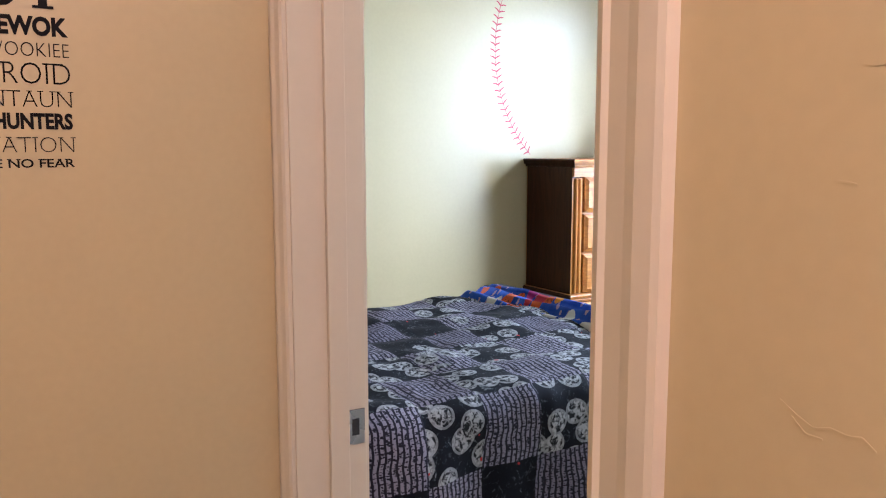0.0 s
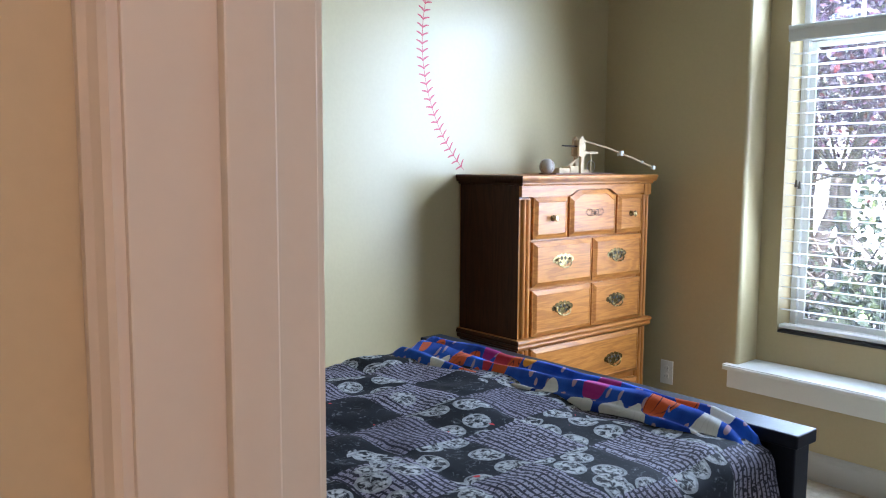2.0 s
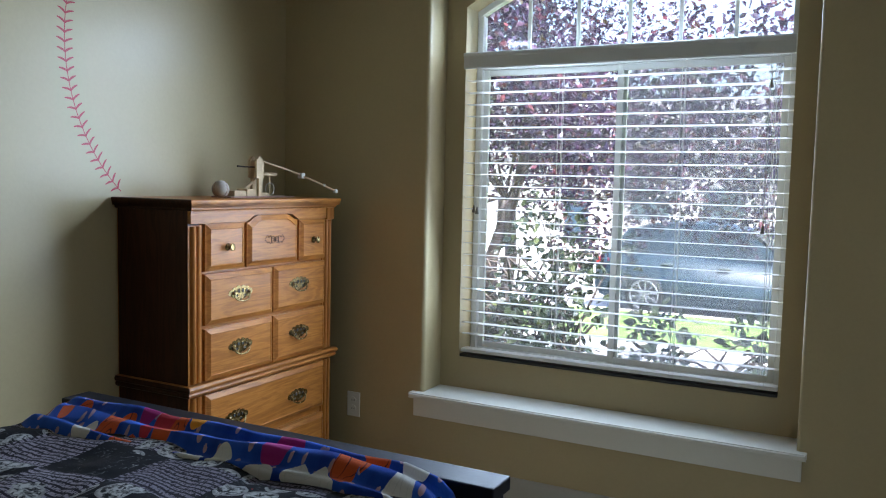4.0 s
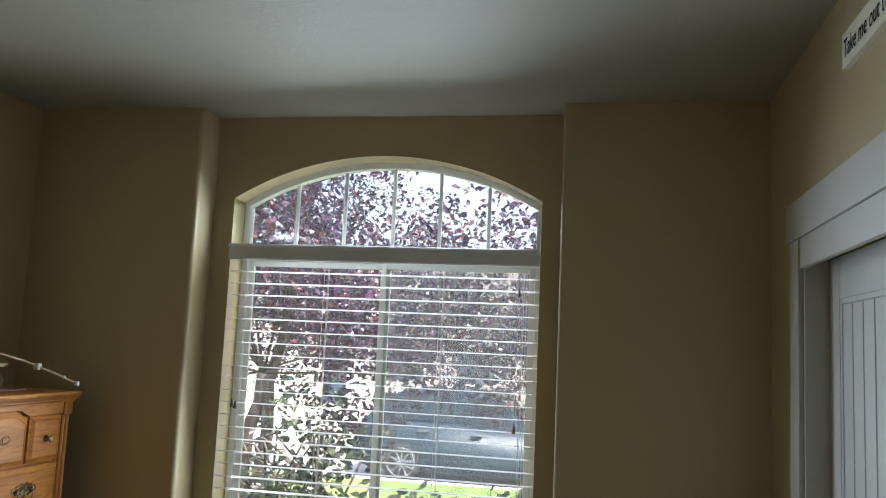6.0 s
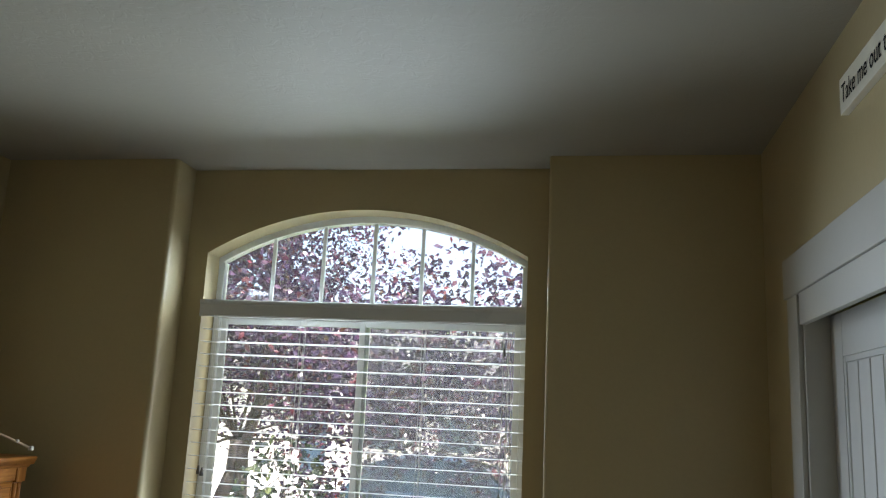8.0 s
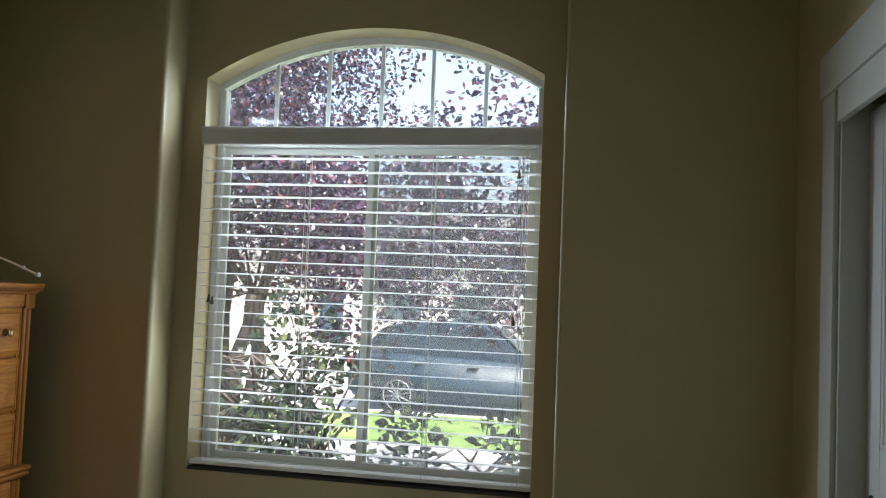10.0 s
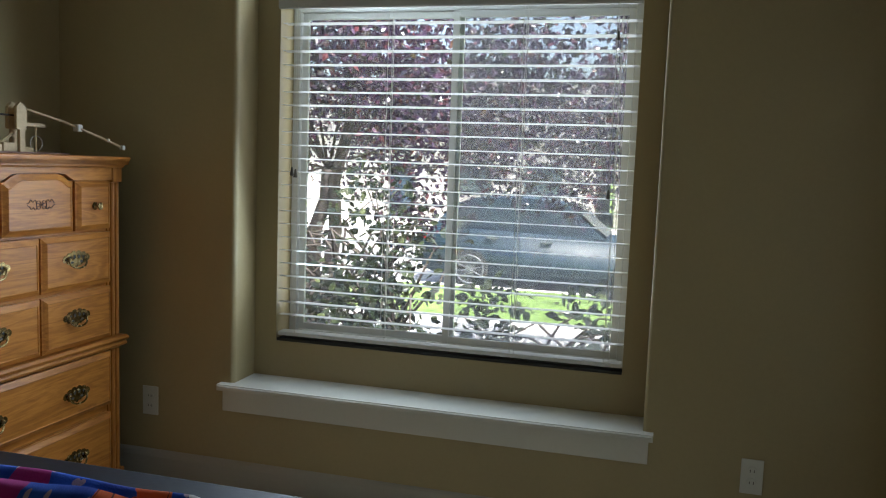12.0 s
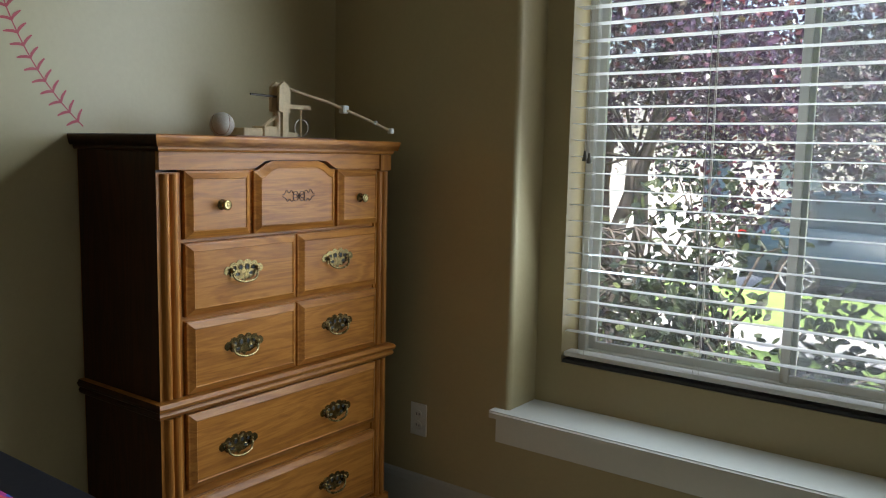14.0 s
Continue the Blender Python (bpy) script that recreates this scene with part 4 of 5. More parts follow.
for x in (BX_L + 0.03, BX_R - 0.06):
    part("side_rail", B(x, x + 0.03, -0.76, FBY - 0.02, 0.2, 0.38, 0.003), M_NAVY, bed)
part("mattress", B(BX_L + 0.06, BX_R - 0.08, -0.74, FBY - 0.05, 0.32, 0.655, 0.05, 4), M_SHEET, bed, "pale mattress")

M_NAVYCLOTH = plain("dark_cloth", (0.02, 0.02, 0.03), 0.9, bump=0.3)
# quilt: a sheet laid over the mattress and hanging at both sides
bm = bmesh.new()
uvl = bm.loops.layers.uv.new("UVMap")
QX0, QX1, QY0, QY1, QT = 0.600, 1.955, -0.70, 1.50, 0.764
nu, nv, drop, rad = 96, 110, 0.42, 0.065
wid = QX1 - QX0
total = wid + 2 * drop
grid = []
for j in range(nv + 1):
    fy = j / nv
    y = QY0 + (QY1 - QY0) * fy
    row = []
    for i in range(nu + 1):
        s = total * i / nu - drop
        if s < rad:
            side, d = -1, rad - s
        elif s > wid - rad:
            side, d = 1, s - (wid - rad)
        else:
            side, d = 0, 0.0
        arc = rad * math.pi / 2
        if side == 0:
            x, z, nx, nz = QX0 + s, QT, 0.0, 1.0
        else:
            edge = QX0 + rad if side < 0 else QX1 - rad
            if d < arc:
                a = d / rad
                x, z, nx, nz = edge + side * rad * math.sin(a), QT - rad + rad * math.cos(a), side * math.sin(a), math.cos(a)
            else:
                x, z, nx, nz = edge + side * (rad + 0.05 * (d - arc)), QT - rad - (d - arc), float(side), 0.0
        # foot end rounds down behind the footboard
        dn = max(0.0, y - (QY1 - 0.10))
        z -= 1.9 * dn * dn * (1.0 if side == 0 else 0.6)
        puff = 0.018 * noise.noise(Vector((s * 3.1, y * 3.1, 1.7))) + 0.014 * noise.noise(Vector((s * 9.0, y * 7.0, 4.0)))
        seam = min(abs((s / 0.22) % 1.0), 1 - (s / 0.22) % 1.0) * 0.22
        seam2 = min((y / 0.19) % 1.0, 1 - (y / 0.19) % 1.0) * 0.19
        puff -= 0.006 * math.exp(-min(seam, seam2) ** 2 / 0.00012)
        crown = 0.012 * math.cos((s / wid - 0.5) * math.pi) if side == 0 else 0.0
        if side and d > arc:
            puff += 0.022 * math.sin(y * 17 + 2 * math.sin(y * 5)) * min(1.0, (d - arc) / 0.2)
        v = bm.verts.new((x + nx * puff, y, z + nz * puff + crown))
        row.append((v, (s, y)))
    grid.append(row)
for j in range(nv):
    for i in range(nu):
        q = [grid[j][i], grid[j][i + 1], grid[j + 1][i + 1], grid[j + 1][i]]
        f = bm.faces.new([v for v, _ in q])
        for loop, (_, uv) in zip(f.loops, q):
            loop[uvl].uv = uv
quilt = thing("quilt", "black and grey patchwork quilt spread over the bed", "quilt", (1.3, 0.4, QT))
edges = [[grid[j][i][0].co.copy() for j in range(nv + 1)] for i in (0, nu)]
cover = part("cover", bm, M_QUILT, quilt, "", True)
for pts in edges:
    part("binding", tube(bmesh.new(), pts, 0.007, 6), M_NAVYCLOTH, quilt, "dark cloth binding", True)
thick = cover.modifiers.new("thickness", 'SOLIDIFY')
thick.thickness, thick.offset = 0.012, -1

# folded fleece lying along the footboard
bm = bmesh.new()
uvl = bm.loops.layers.uv.new("UVMap")
nl, nc = 90, 40
rings = []
for i in range(nl + 1):
    f = i / nl
    x = 0.655 + 1.262 * f
    yc = 1.408 + 0.012 * math.sin(f * 2.6) + 0.012 * f
    hw = 0.098 - 0.028 * f + 0.008 * math.sin(f * 7.0)
    hh = 0.032 + 0.012 * f + 0.005 * math.sin(f * 9.0 + 1)
    end = min(1.0, 0.35 + 22 * min(f, 1 - f))
    ring = []
    base_z = QT - 0.008 + 0.012 * math.sin(math.pi * f) - (0.02 * max(0.0, f - 0.9) / 0.1)
    for k in range(nc):
        a = 2 * math.pi * k / nc
        ca, sa = math.cos(a), math.sin(a)
        rx = abs(ca) ** 0.7 * (1 if ca > 0 else -1) * hw
        rz = abs(sa) ** 0.75 * (1 if sa > 0 else -1) * hh * end
        fold = 0.014 * math.sin(rx * 88 + 4.0 * f + 1.8 * math.sin(f * 5))  * max(0.0, sa) + 0.008 * noise.noise(Vector((x * 7, rx * 18, sa * 2)))
        tilt = 0.18 * rx
        ring.append((bm.verts.new((x + 0.02 * noise.noise(Vector((f * 3, a, 0))) * (1 if 0 < i < nl else 1.5), yc + rx, base_z + rz + fold + tilt)), (x, k / nc * 2.4 * (hw + hh))))
    rings.append(ring)
for p, q in zip(rings, rings[1:]):
    for k in range(nc):
        j = (k + 1) % nc
        quad = [p[k], p[j], q[j], q[k]]
        fc = bm.faces.new([v for v, _ in quad])
        uvs = [uv for _, uv in quad]
        if j == 0:
            uvs = [uvs[0], (uvs[1][0], uvs[0][1] + 0.01), (uvs[2][0], uvs[3][1] + 0.01), uvs[3]]
        for loop, uv in zip(fc.loops, uvs):
            loop[uvl].uv = uv
for ring in (rings[0], rings[-1]):
    bm.faces.new([v for v, _ in ring])
solid("fleece_blanket", bm, M_FLEECE, "blue sports-ball fleece blanket folded along the foot of the bed", "blanket", smooth=True)

# ---------------------------------------------------------------- walls: decals, sign, outlets, lamp
stitch = thing("stitch_decal", "large red baseball stitch decal curving up the wall", "wall decal", (XW, 2.1, 1.3))
R, yc0, zc0 = 0.77, 2.752, 1.95
spine = [(XW + 0.0012, yc0 - R * math.cos(a), zc0 + R * math.sin(a)) for a in [radians(-47.5 + 95 * i / 60) for i in range(61)]]
bm = bmesh.new()
for p, q in zip(spine, spine[1:]):
    d = (Vector(q) - Vector(p)).normalized()
    w = Vector((0, -d.z, d.y)) * 0.0018
    a, b = Vector(p), Vector(q)
    vs = [bm.verts.new(v) for v in (a - w, a + w, b + w, b - w)]
    bm.faces.new(vs)
part("seam", bm, M_RED, stitch)
bm = bmesh.new()
for i in range(36):
    a = radians(-46 + 92 * i / 35)
    o = Vector((XW + 0.0016, yc0 - R * math.cos(a), zc0 + R * math.sin(a)))
    up = Vector((0, math.sin(a), math.cos(a)))
    out = Vector((0, math.cos(a), -math.sin(a)))
    for s in (-1, 1):
        pts = [o + s * out * (0.034 * t) + up * (0.020 * t ** 0.7 - 0.004 * t * t) * 1.0 for t in (0, 0.2, 0.45, 0.7, 1.0)]
        for p, q, w0, w1 in zip(pts, pts[1:], (0.003, 0.004, 0.004, 0.0034), (0.004, 0.004, 0.0034, 0.0018)):
            d = (q - p).normalized()
            n = Vector((0, -d.z, d.y))
            bm.faces.new([bm.verts.new(v) for v in (p - n * w0, p + n * w0, q + n * w1, q - n * w1)])
part("stitches", bm, M_RED, stitch)

deco = thing("lettering_decal", "black vinyl lettering in mixed typefaces on the tan hallway wall", "wall decal", (HXW, -0.6, 1.4))
LINES = [("BEAST", 1.627, 0.062, 0.30, 0.0006, 0.004), ("AN EWOK", 1.588, 0.025, 0.150, 0.0016, 0), ("THE WOOKIEE", 1.556, 0.021, 0.165, -0.0005, 0), ("DROID", 1.516, 0.032, 0.120, -0.0007, 0.0022),
         ("TAUNTAUN", 1.482, 0.025, 0.178, -0.0007, 0.0011), ("BOUNTY HUNTERS", 1.451, 0.0215, 0.212, 0.0013, 0), ("INFORMATION", 1.415, 0.024, 0.216, -0.0008, 0.0011), ("HAVE NO FEAR", 1.393, 0.0125, 0.152, 0.0003, 0.0015)]
for text, z, h, w, bold, serif in LINES:
    me, wide = lettering(text, h, w, bold)
    letters(me, M_BLACKINK, deco, Matrix.Translation((HXW + 0.0012, -0.466 - wide, z)) @ Matrix(((0, 0, 1, 0), (1, 0, 0, 0), (0, 1, 0, 0), (0, 0, 0, 1))), serif)
bm = bmesh.new()
for s, r in ((1, 0.030), (-1, 0.030)):
    outer = [(-0.615 + s * r * math.cos(t), 1.343 + r * math.sin(t) + 0.012 * max(0, math.sin(t))) for t in [radians(-75 + 150 * i / 14) for i in range(15)]]
    inner = [(-0.615 + s * r * 0.62 * math.cos(t) + s * 0.002, 1.343 + r * 0.8 * math.sin(t)) for t in [radians(75 - 150 * i / 14) for i in range(15)]]
    bm.faces.new([bm.verts.new((HXW + 0.0012, *p)) for p in outer + inner])
part("emblem", bm, M_BLACKINK, deco, "plain curved emblem")

sign = thing("wooden_sign", "cream painted wooden sign with black lettering above the closet", "sign", (XE, 1.85, 2.42))
part("board", B(XE - 0.02, XE, 1.50, 2.205, 2.415, 2.512, 0.002), M_SIGN, sign)
me, wide = lettering("Take me out to the Ballgame", 0.050, 0.66, 0.0004, 0.1)
letters(me, M_BLACKINK, sign, Matrix.Translation((XE - 0.0212, 2.185, 2.440)) @ Matrix(((0, 0, -1, 0), (-1, 0, 0, 0), (0, 1, 0, 0), (0, 0, 0, 1))))


def outlet(x, z):
    o = thing("wall_outlet", "ivory duplex outlet plate on the tan wall", "outlet", (x, YN, z), "outlets")
    part("plate", B(x - 0.037, x + 0.037, YN - 0.006, YN, z - 0.062, z + 0.062, 0.003), M_PLATE, o)
    for dz in (-0.021, 0.021):
        bm = lathe(bmesh.new(), [(0.0165, 0), (0.0165, -0.002), (0.015, -0.0026)], (x, YN - 0.006, z + dz), "y", 20)
        soc = part("socket", bm, M_PLATE, o)
        bm = bmesh.new()
        for dx in (-0.0065, 0.0065):
            box(bm, x + dx - 0.0012, x + dx + 0.0012, YN - 0.0092, YN - 0.0087, z + dz - 0.004, z + dz + 0.005)
        part("slot", bm, M_SLOT, soc)


outlet(0.463, 0.338)
outlet(2.865, 0.338)

lamp = thing("ceiling_lamp", "frosted glass bowl ceiling lamp with a nickel rim, unlit", "ceiling lamp", (1.70, 1.46, H))
LC = (1.70, 1.46, 0)
part("rim", lathe(bmesh.new(), [(0.086, H - 0.001), (0.167, H - 0.003), (0.174, H - 0.012), (0.173, H - 0.026), (0.166, H - 0.033), (0.160, H - 0.034), (0.161, H - 0.052), (0.155, H - 0.060), (0.149, H - 0.061), (0.149, H - 0.076), (0.142, H - 0.086), (0.133, H - 0.088), (0.129, H - 0.083), (0.077, H - 0.06)], LC, n=48), M_NICKEL, lamp, "", True)
part("bowl", lathe(bmesh.new(), [(0.132, H - 0.080), (0.132, H - 0.092), (0.123, H - 0.112), (0.103, H - 0.137), (0.073, H - 0.157), (0.039, H - 0.168), (0.007, H - 0.171), (0.005, H - 0.165)], LC, n=48), M_BOWL, lamp, "", True)
part("finial", lathe(bmesh.new(), [(0.004, H - 0.165), (0.022, H - 0.170), (0.024, H - 0.176), (0.016, H - 0.184), (0.008, H - 0.188), (0.008, H - 0.206), (0.010, H - 0.212), (0.006, H - 0.218), (0.001, H - 0.219)], LC, n=20), M_BRONZE, lamp, "dark bronze finial", True)

# plaster flaws beside the door
for pts in ([(3.300, 1.236), (3.314, 1.228), (3.328, 1.222), (3.340, 1.226), (3.353, 1.224), (3.364, 1.226), (3.374, 1.219)], [(3.348, 1.478), (3.356, 1.4765), (3.368, 1.477)], [(3.333, 1.400), (3.341, 1.3995), (3.349, 1.398)], [(3.31, 1.226), (3.322, 1.216), (3.335, 1.216)]):
    bm = bmesh.new()
    for (xa, za), (xb, zb) in zip(pts, pts[1:]):
        prism(bm, [(xa, za - 0.0008), (xb, zb - 0.0008), (xb, zb + 0.0008), (xa, za + 0.0008)], "y", HY - 0.0005, HY)
    solid("plaster_ridge", bm, M_WALL, "small raised plaster flaw in the tan wall", "trim", "structure")

# ---------------------------------------------------------------- outside
GZ = -0.66
solid("ground", B(-400, 400, -400, 600, -1.2, -0.80), M_GRASS, "green ground that reaches the horizon", "ground", "structure")
solid("lawn", B(-30, 30, 3.7, 9.6, -0.8, GZ), M_GRASS, "green front lawn", "lawn", "structure")
solid("planting_bed", B(-3.2, 3.4, 3.7, 7.6, GZ, GZ + 0.04, 0.02), M_EARTH, "brown bark mulch bed below the window", "planting bed", "structure")
walkway = thing("pavement", "pale concrete pavement slabs beside the street", "pavement", (0, 10.3, GZ), kind="structure")
slab = finish(B(-0.745, 0.745, -0.67, 0.67, -0.12, 0.012, 0.008, 1), M_CONCRETE)
for i in range(-12, 13):
    piece("slab", slab, walkway, (i * 1.5, 10.27, GZ))
solid("lawn_verge", B(-30, 30, 10.95, 13.6, -0.8, GZ), M_GRASS, "sunlit green grass verge along the kerb", "lawn", "structure")
solid("kerb", B(-30, 30, 13.6, 13.78, -0.8, GZ + 0.01, 0.02), M_CONCRETE, "pale concrete kerb", "kerb", "structure")
solid("road", B(-60, 60, 13.78, 22.0, -0.8, -0.775), M_STREET, "pale sun-bleached concrete street", "road", "structure")
solid("driveway", B(-9.5, -4.6, 3.8, 13.59, -0.72, GZ + 0.006), M_CONCRETE, "pale concrete driveway in the sun", "driveway", "structure")
solid("kerb", B(-60, 60, 22.0, 22.18, -0.8, GZ + 0.01, 0.02), M_CONCRETE, "pale concrete kerb", "kerb", "structure")
solid("lawn", B(-60, 60, 22.18, 50, -0.8, GZ), M_GRASS, "green lawn across the street", "lawn", "structure")
solid("driveway", B(-15.0, 6.5, 22.2, 28.9, -0.72, GZ + 0.03), M_CONCRETE, "pale concrete driveway before the house across the street", "driveway", "structure")


def leaf_cloud(blobs, count, size, rng, steps_out=(0.4,)):
    """Many small two-facet leaves scattered in lumpy blobs of (x, y, z, radius)."""
    verts, faces = [], []
    weights = [b[3] ** 2 for b in blobs]
    for _ in range(count):
        bx, by, bz, br = rng.choices(blobs, weights)[0]
        while True:
            d = Vector((rng.uniform(-1, 1), rng.uniform(-1, 1), rng.uniform(-1, 1)))
            if d.length < 1:
                break
        c = Vector((bx, by, bz)) + d * br
        u = Vector((rng.uniform(-1, 1), rng.uniform(-1, 1), rng.uniform(-1.0, 0.35))).normalized()
        w = u.cross(Vector((rng.uniform(-1, 1), rng.uniform(-1, 1), rng.uniform(-1, 1)))).normalized()
        n = u.cross(w)
        L = size * rng.uniform(0.6, 1.3)
        k = len(verts)
        edge = [(t, side) for side in (1, -1) for t in (steps_out if side > 0 else steps_out[::-1])]
        rib = [c + u * L * t + n * L * (0.16 * t * t) for t in (0.0, 0.5, 1.0)]
        verts += [tuple(p) for p in rib]
        for t, side in edge:
            half = 0.30 * math.sin(math.pi * t ** 0.8) ** 0.8
            verts.append(tuple(c + u * L * t + w * (side * half * L) + n * L * (0.16 * t * t + 0.10 * half)))
        m = len(steps_out)
        faces += [(k, *range(k + 3, k + 3 + m), k + 2, k + 1), (k + 2, *range(k + 3 + m, k + 3 + 2 * m), k, k + 1)]
    me = bpy.data.meshes.new("leaves")
    me.from_pydata(verts, [], faces)
    return me


def limb(p, q, r0, r1, rng, n=7, wob=0.06):
    p, q = Vector(p), Vector(q)
    pts = []
    for i in range(n + 1):
        t = i / n
        pts.append(p.lerp(q, t) + Vector((rng.uniform(-wob, wob), rng.uniform(-wob, wob), 0)) * (1 if 0 < i < n else 0))
    return tube(bmesh.new(), pts, r0, 9, r1)


def tree(name, label, foot_at, trunks, blobs, count, size, leaf, seed, twigs=40, steps_out=(0.4,)):
    rng = random.Random(seed)
    t = thing(name, label, "tree", foot_at)
    tips = []
    for q, r0, r1 in trunks:
        part("trunk", limb(foot_at, q, r0, r1, rng), M_BARK, t, "", True)
        tips.append(q)
    bm = bmesh.new()
    for _ in range(twigs):
        b = rng.choice(blobs)
        a = rng.choice(tips)
        e = (b[0] + rng.uniform(-0.6, 0.6) * b[3], b[1] + rng.uniform(-0.6, 0.6) * b[3], b[2] + rng.uniform(-0.6, 0.6) * b[3])
        mid = ((a[0] + e[0]) / 2 + rng.uniform(-0.1, 0.1), (a[1] + e[1]) / 2, (a[2] + e[2]) / 2 + rng.uniform(0, 0.3))
        tube(bm, [a, mid, e], 0.014, 6, 0.003)
    part("limbs", bm, M_BARK, t, "thin dark limbs", True)
    me = leaf_cloud(blobs, count, size, rng, steps_out)
    me.materials.append(leaf)
    crown = new("crown", me)
    crown.parent = t
    crown.location = -Vector(foot_at)
    ORIGIN[crown] = Vector((0, 0, 0))
    return t


rng = random.Random(5)
blobs = []
for _ in range(130):
    x, y = rng.uniform(-4.6, 3.4), rng.uniform(6.0, 9.6)
    low = 1.1 if x < 0.2 else 0.95
    z = rng.uniform(low + 0.4, 5.8)
    if x > 0.5 and rng.random() < (0.7 if z > 2.7 else 0.4):
        continue
    blobs.append((x, y, z, rng.uniform(0.35, 0.75)))
blobs += [(rng.uniform(-2.4, 0.9), rng.uniform(6.2, 8.2), rng.uniform(1.9, 4.2), rng.uniform(0.3, 0.6)) for _ in range(34)]
blobs += [(rng.uniform(0.3, 3.2), rng.uniform(6.8, 9.2), rng.uniform(1.4, 2.5), rng.uniform(0.28, 0.5)) for _ in range(14)]
blobs += [(rng.uniform(0.2, 2.9), rng.uniform(6.3, 8.0), rng.uniform(0.95, 1.7), rng.uniform(0.2, 0.36)) for _ in range(16)]
tree("plum_tree", "purple-leaved plum tree in front of the window", (-0.62, 7.2, GZ), [((-0.45, 7.2, 1.3), 0.085, 0.06), ((-0.15, 7.3, 2.6), 0.08, 0.04), ((-0.85, 7.4, 2.4), 0.07, 0.035), ((-0.78, 7.0, 1.2), 0.05, 0.03)], blobs, 100000, 0.064, M_PLUM, 7, 30)
rng = random.Random(9)
blobs = [(rng.uniform(-0.25, 1.15), rng.uniform(5.2, 6.2), rng.uniform(-0.3, 0.95), rng.uniform(0.16, 0.34)) for _ in range(30)] + [(rng.uniform(0.2, 1.1), rng.uniform(5.6, 6.2), rng.uniform(0.8, 1.25), 0.22) for _ in range(8)]
tree("shrub", "leafy green shrub in the planting bed", (0.45, 5.7, GZ), [((0.3, 5.7, 0.4), 0.02, 0.012), ((0.6, 5.8, 0.6), 0.02, 0.01), ((0.75, 5.6, 0.2), 0.018, 0.01)], blobs, 2700, 0.068, M_SHRUB, 11, 70, (0.2, 0.42, 0.65, 0.85))
blobs = [(rng.uniform(0.9, 2.9), rng.uniform(4.6, 5.6), rng.uniform(-0.35, 0.48), rng.uniform(0.14, 0.27)) for _ in range(30)]
tree("shrub", "sparse green shrub in the planting bed", (1.9, 5.4, GZ), [((1.7, 5.4, 0.0), 0.015, 0.008), ((2.1, 5.5, 0.1), 0.015, 0.008)], blobs, 2300, 0.078, M_SHRUB, 12, 44, (0.2, 0.42, 0.65, 0.85))
bm = bmesh.new()
bmesh.ops.create_icosphere(bm, subdivisions=3, radius=0.38, matrix=Matrix.Translation((-0.15, 6.6, GZ + 0.22)) @ Matrix.Diagonal((1.2, 0.8, 0.8, 1)))
for v in bm.verts:
    v.co += 0.08 * noise.noise_vector(v.co * 3.0)
solid("boulder", bm, M_STONE, "tan boulder in the planting bed", "rock", smooth=True)


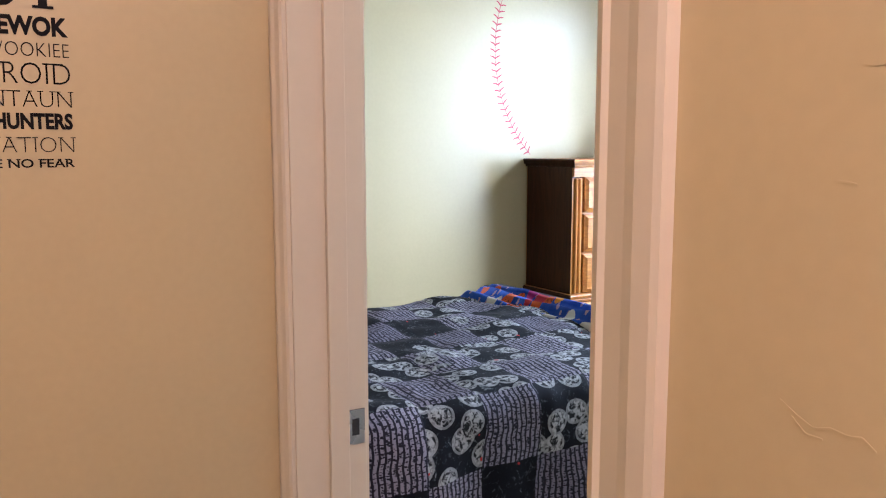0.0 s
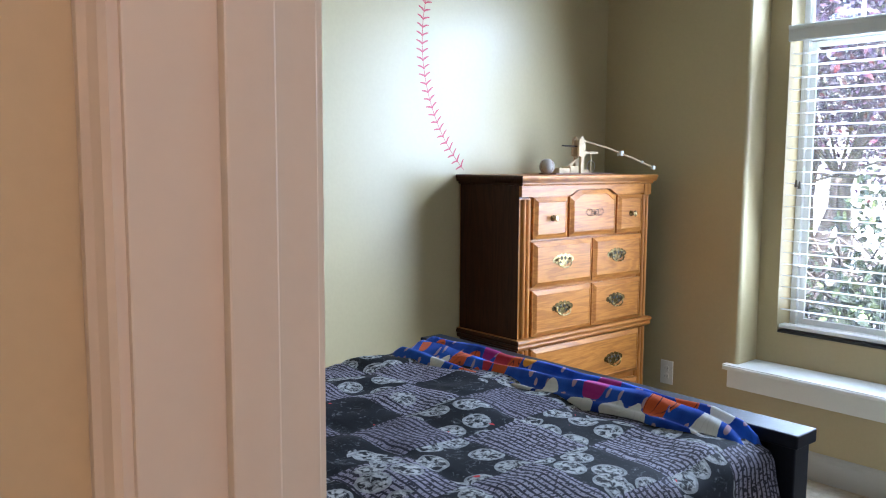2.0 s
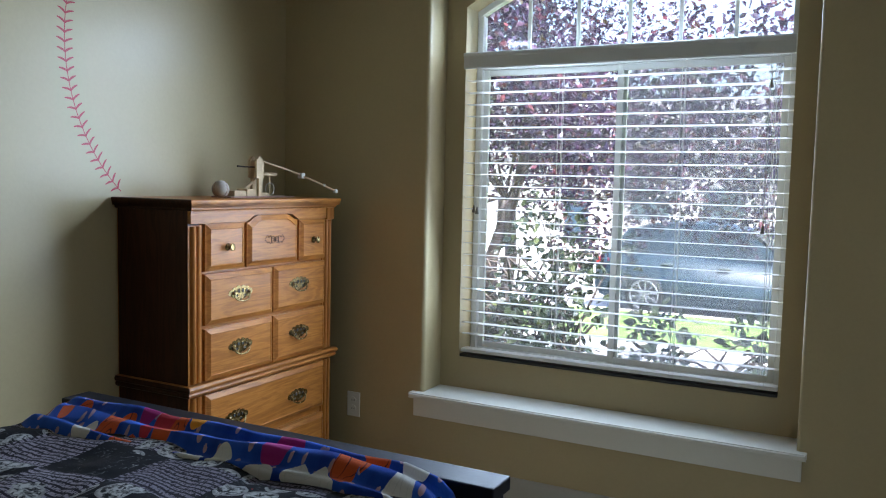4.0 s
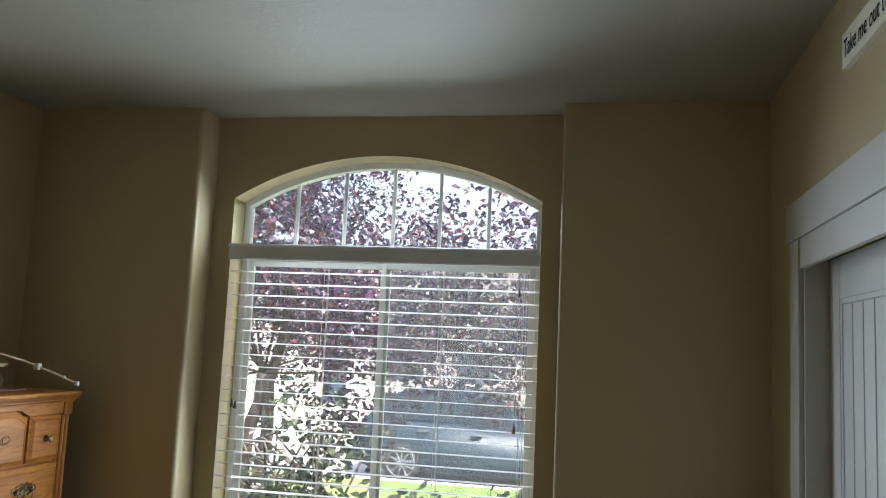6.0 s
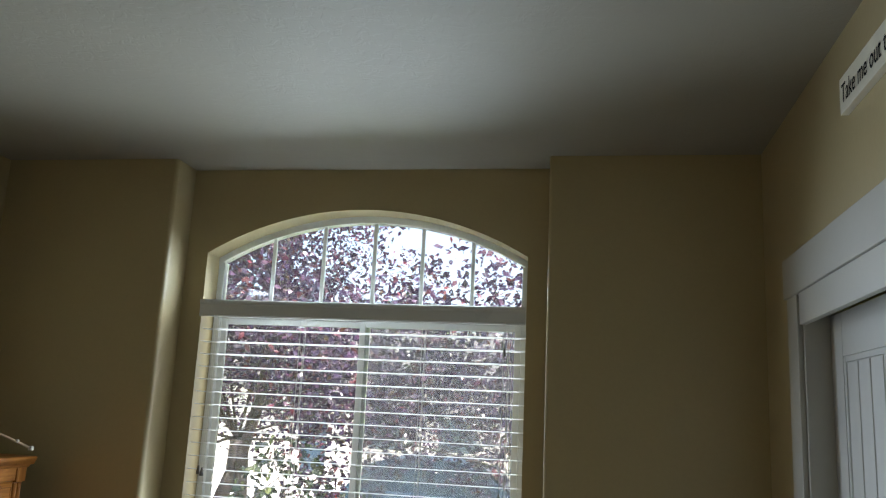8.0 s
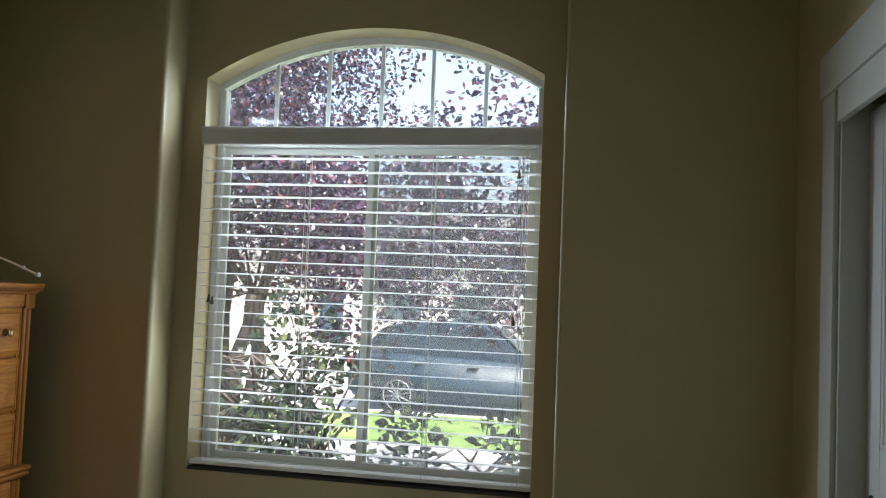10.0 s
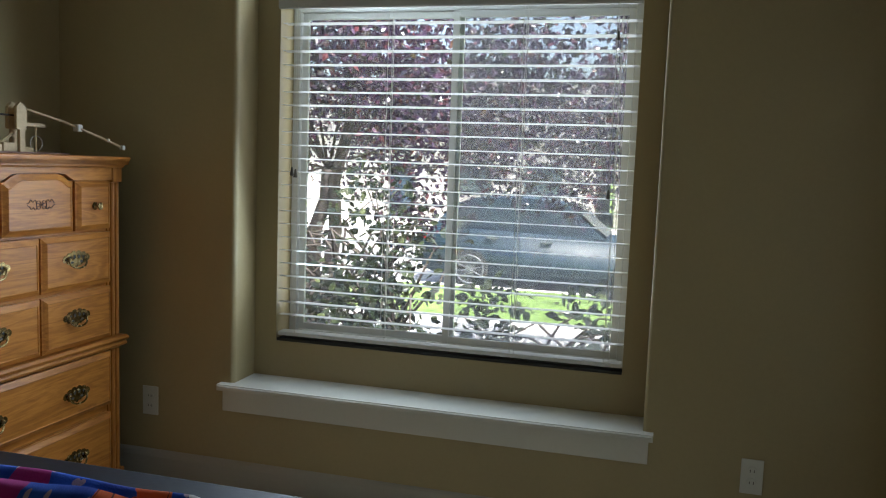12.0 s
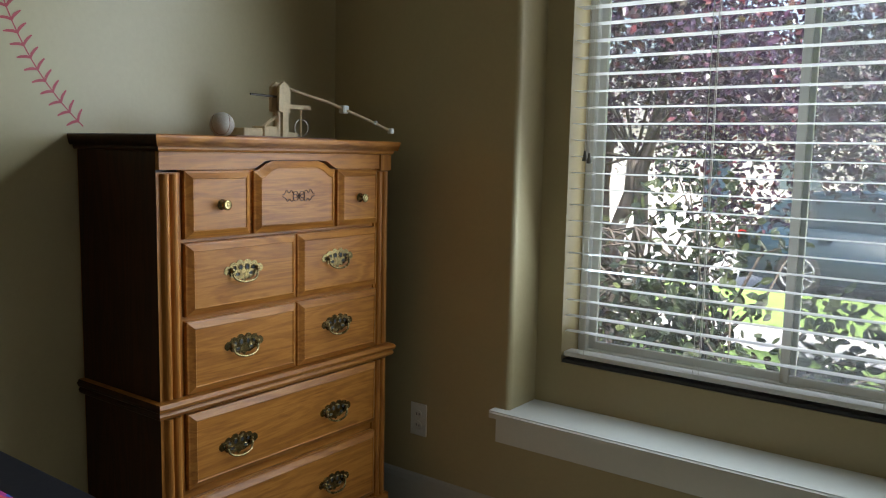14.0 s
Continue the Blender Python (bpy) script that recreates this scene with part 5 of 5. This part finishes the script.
def parked_car(x0, y0, ground):
    """A dark crossover parked side-on, tail towards -x."""
    car = thing("car", "dark blue car parked at the kerb", "car", (x0 + 2.3, y0 + 0.9, ground))
    g = ground
    low = [(0.05, 0.32), (0.0, 0.55), (0.04, 0.80), (0.10, 1.02), (0.9, 1.06), (2.6, 1.00), (3.25, 0.96), (4.2, 0.84), (4.52, 0.68), (4.58, 0.45), (4.5, 0.26), (4.15, 0.22), (0.4, 0.22)]
    bm = prism(bmesh.new(), [(x0 + a, g + b) for a, b in low], "y", y0, y0 + 1.8)
    bmesh.ops.bevel(bm, geom=[e for e in bm.edges], offset=0.05, segments=3, affect='EDGES')
    body = part("body", bm, M_CARPAINT, car, "", True)
    cab = [(0.18, 1.03), (0.55, 1.48), (0.95, 1.59), (1.9, 1.62), (2.55, 1.52), (3.2, 0.99)]
    bm = bmesh.new()
    lo = [bm.verts.new((x0 + a, y0 + (0.10 + 0.22 * (b - 1.0)), g + b)) for a, b in cab]
    hi = [bm.verts.new((x0 + a, y0 + 1.8 - (0.10 + 0.22 * (b - 1.0)), g + b)) for a, b in cab]
    bm.faces.new(lo)
    bm.faces.new(hi[::-1])
    for i in range(len(cab)):
        j = (i + 1) % len(cab)
        bm.faces.new((lo[i], hi[i], hi[j], lo[j]))
    part("cabin", bm, M_CARPAINT, car)
    for pts in ([(0.45, 1.08), (0.62, 1.40), (1.2, 1.50), (1.32, 1.08)], [(1.40, 1.08), (1.30, 1.51), (2.0, 1.54), (2.2, 1.07)], [(2.28, 1.07), (2.1, 1.53), (2.5, 1.46), (2.98, 1.05)]):
        bm = bmesh.new()
        lo = [bm.verts.new((x0 + a, y0 + (0.088 + 0.22 * (b - 1.0)), g + b)) for a, b in pts]
        hi = [bm.verts.new((x0 + a, y0 + (0.105 + 0.22 * (b - 1.0)), g + b)) for a, b in pts]
        bm.faces.new(lo)
        bm.faces.new(hi[::-1])
        for i in range(4):
            j = (i + 1) % 4
            bm.faces.new((lo[i], hi[i], hi[j], lo[j]))
        part("side_window", bm, M_CARGLASS, car)
    bm = bmesh.new()
    ws = [(2.60, 1.52), (3.22, 1.01)]
    vs = [bm.verts.new((x0 + a + 0.012, yy, g + b + 0.012)) for a, b in ws for yy in (y0 + 0.24, y0 + 1.56)]
    bm.faces.new((vs[0], vs[1], vs[3], vs[2]))
    part("windscreen", bm, M_CARGLASS, car)
    part("tail_lamp", B(x0 - 0.012, x0 + 0.13, y0 - 0.012, y0 + 0.25, g + 0.84, g + 0.98, 0.02), M_TAIL, car, "red tail lamp")
    part("door_handle", B(x0 + 1.2, x0 + 1.4, y0 - 0.025, y0 + 0.0, g + 0.90, g + 0.93, 0.008), M_RIM, car, "bright handle")
    part("door_handle", B(x0 + 2.15, x0 + 2.35, y0 - 0.025, y0 + 0.0, g + 0.88, g + 0.91, 0.008), M_RIM, car, "bright handle")
    for wx in (0.92, 3.68):
        for wy, s in ((y0 - 0.01, 1), (y0 + 1.81, -1)):
            c = (x0 + wx, wy, g + 0.35)
            wheel = part("wheel", lathe(bmesh.new(), [(0.24, 0.0), (0.335, 0.0), (0.35, 0.03 * s), (0.35, 0.19 * s), (0.335, 0.22 * s), (0.24, 0.22 * s)], c, "y", 32), M_TYRE, car, "black tyre", True)
            bm = bmesh.new()
            n = 36
            tube(bm, [(c[0] + 0.245 * math.cos(2 * math.pi * k / n), wy - 0.002 * s, c[2] + 0.245 * math.sin(2 * math.pi * k / n)) for k in range(n + 1)], 0.017, 8)
            for k in range(10):
                a = 2 * math.pi * k / 10 + 0.2
                tube(bm, [(c[0], wy - 0.008 * s, c[2]), (c[0] + 0.24 * math.cos(a), wy - 0.004 * s, c[2] + 0.24 * math.sin(a))], 0.020, 6, 0.013)
            lathe(bm, [(0.05, 0.01 * s), (0.05, -0.012 * s), (0.03, -0.02 * s)], c, "y", 14)
            part("rim", bm, M_RIM, wheel, "silver ten-spoke rim")
    return car


parked_car(-1.66, 14.1, -0.775)


def house(x0, y0, w, d, wall_h, label):
    h = thing("house", label, "house", (x0 + w / 2, y0, GZ))
    z1 = GZ + wall_h
    body = part("wall", B(x0, x0 + w, y0, y0 + d, GZ, z1), M_SIDING, h)
    for i in range(int(wall_h / 0.2)):
        part("siding_board", prism(bmesh.new(), [(y0 - 0.018, GZ + 0.2 * i), (y0 - 0.002, GZ + 0.2 * i), (y0 - 0.002, GZ + 0.2 * i + 0.2), (y0 - 0.004, GZ + 0.2 * i + 0.2)], "x", x0, x0 + w), M_SIDING, body)
    part("roof", prism(bmesh.new(), [(y0 - 0.5, z1 - 0.15), (y0 - 0.5, z1), (y0 + d / 2, z1 + d * 0.28), (y0 + d + 0.5, z1), (y0 + d + 0.5, z1 - 0.15)], "x", x0 - 0.4, x0 + w + 0.4), M_ROOF, h)
    part("garage_door", B(x0 + 0.8, x0 + 5.2, y0 - 0.05, y0 - 0.02, GZ, GZ + 2.2, 0.02), M_TRIM, h)
    part("door", B(x0 + 6.6, x0 + 7.5, y0 - 0.05, y0 - 0.02, GZ, GZ + 2.1, 0.02), M_CARPAINT, h)
    for x in (x0 + 9.0, x0 + 11.5):
        if x + 1.5 < x0 + w:
            wdw = part("window", B(x, x + 1.5, y0 - 0.05, y0 - 0.02, GZ + 0.9, GZ + 2.2, 0.02), M_TRIM, h)
            part("pane", B(x + 0.08, x + 1.42, y0 - 0.06, y0 - 0.051, GZ + 0.98, GZ + 2.12), M_DARKGLASS, wdw)
    return h


house(-14.0, 29.0, 14.0, 9.0, 3.1, "pale single-storey house across the street with a grey roof")
house(0.7, 30.0, 14.0, 9.0, 3.1, "pale single-storey house across the street beside the first")
for k, (x, y) in enumerate(((-20, 34), (31.0, 36), (22, 33), (-7, 44), (11, 45))):
    rng = random.Random(30 + k)
    blobs = [(x + rng.uniform(-2.2, 2.2), y + rng.uniform(-2, 2), rng.uniform(2.2, 7.5), rng.uniform(0.8, 1.5)) for _ in range(16)]
    tree("street_tree", "leafy green tree across the street", (x, y, GZ), [((x, y, 3.5), 0.2, 0.1)], blobs, 1500, 0.5, M_SHRUB, 40 + k, 16)
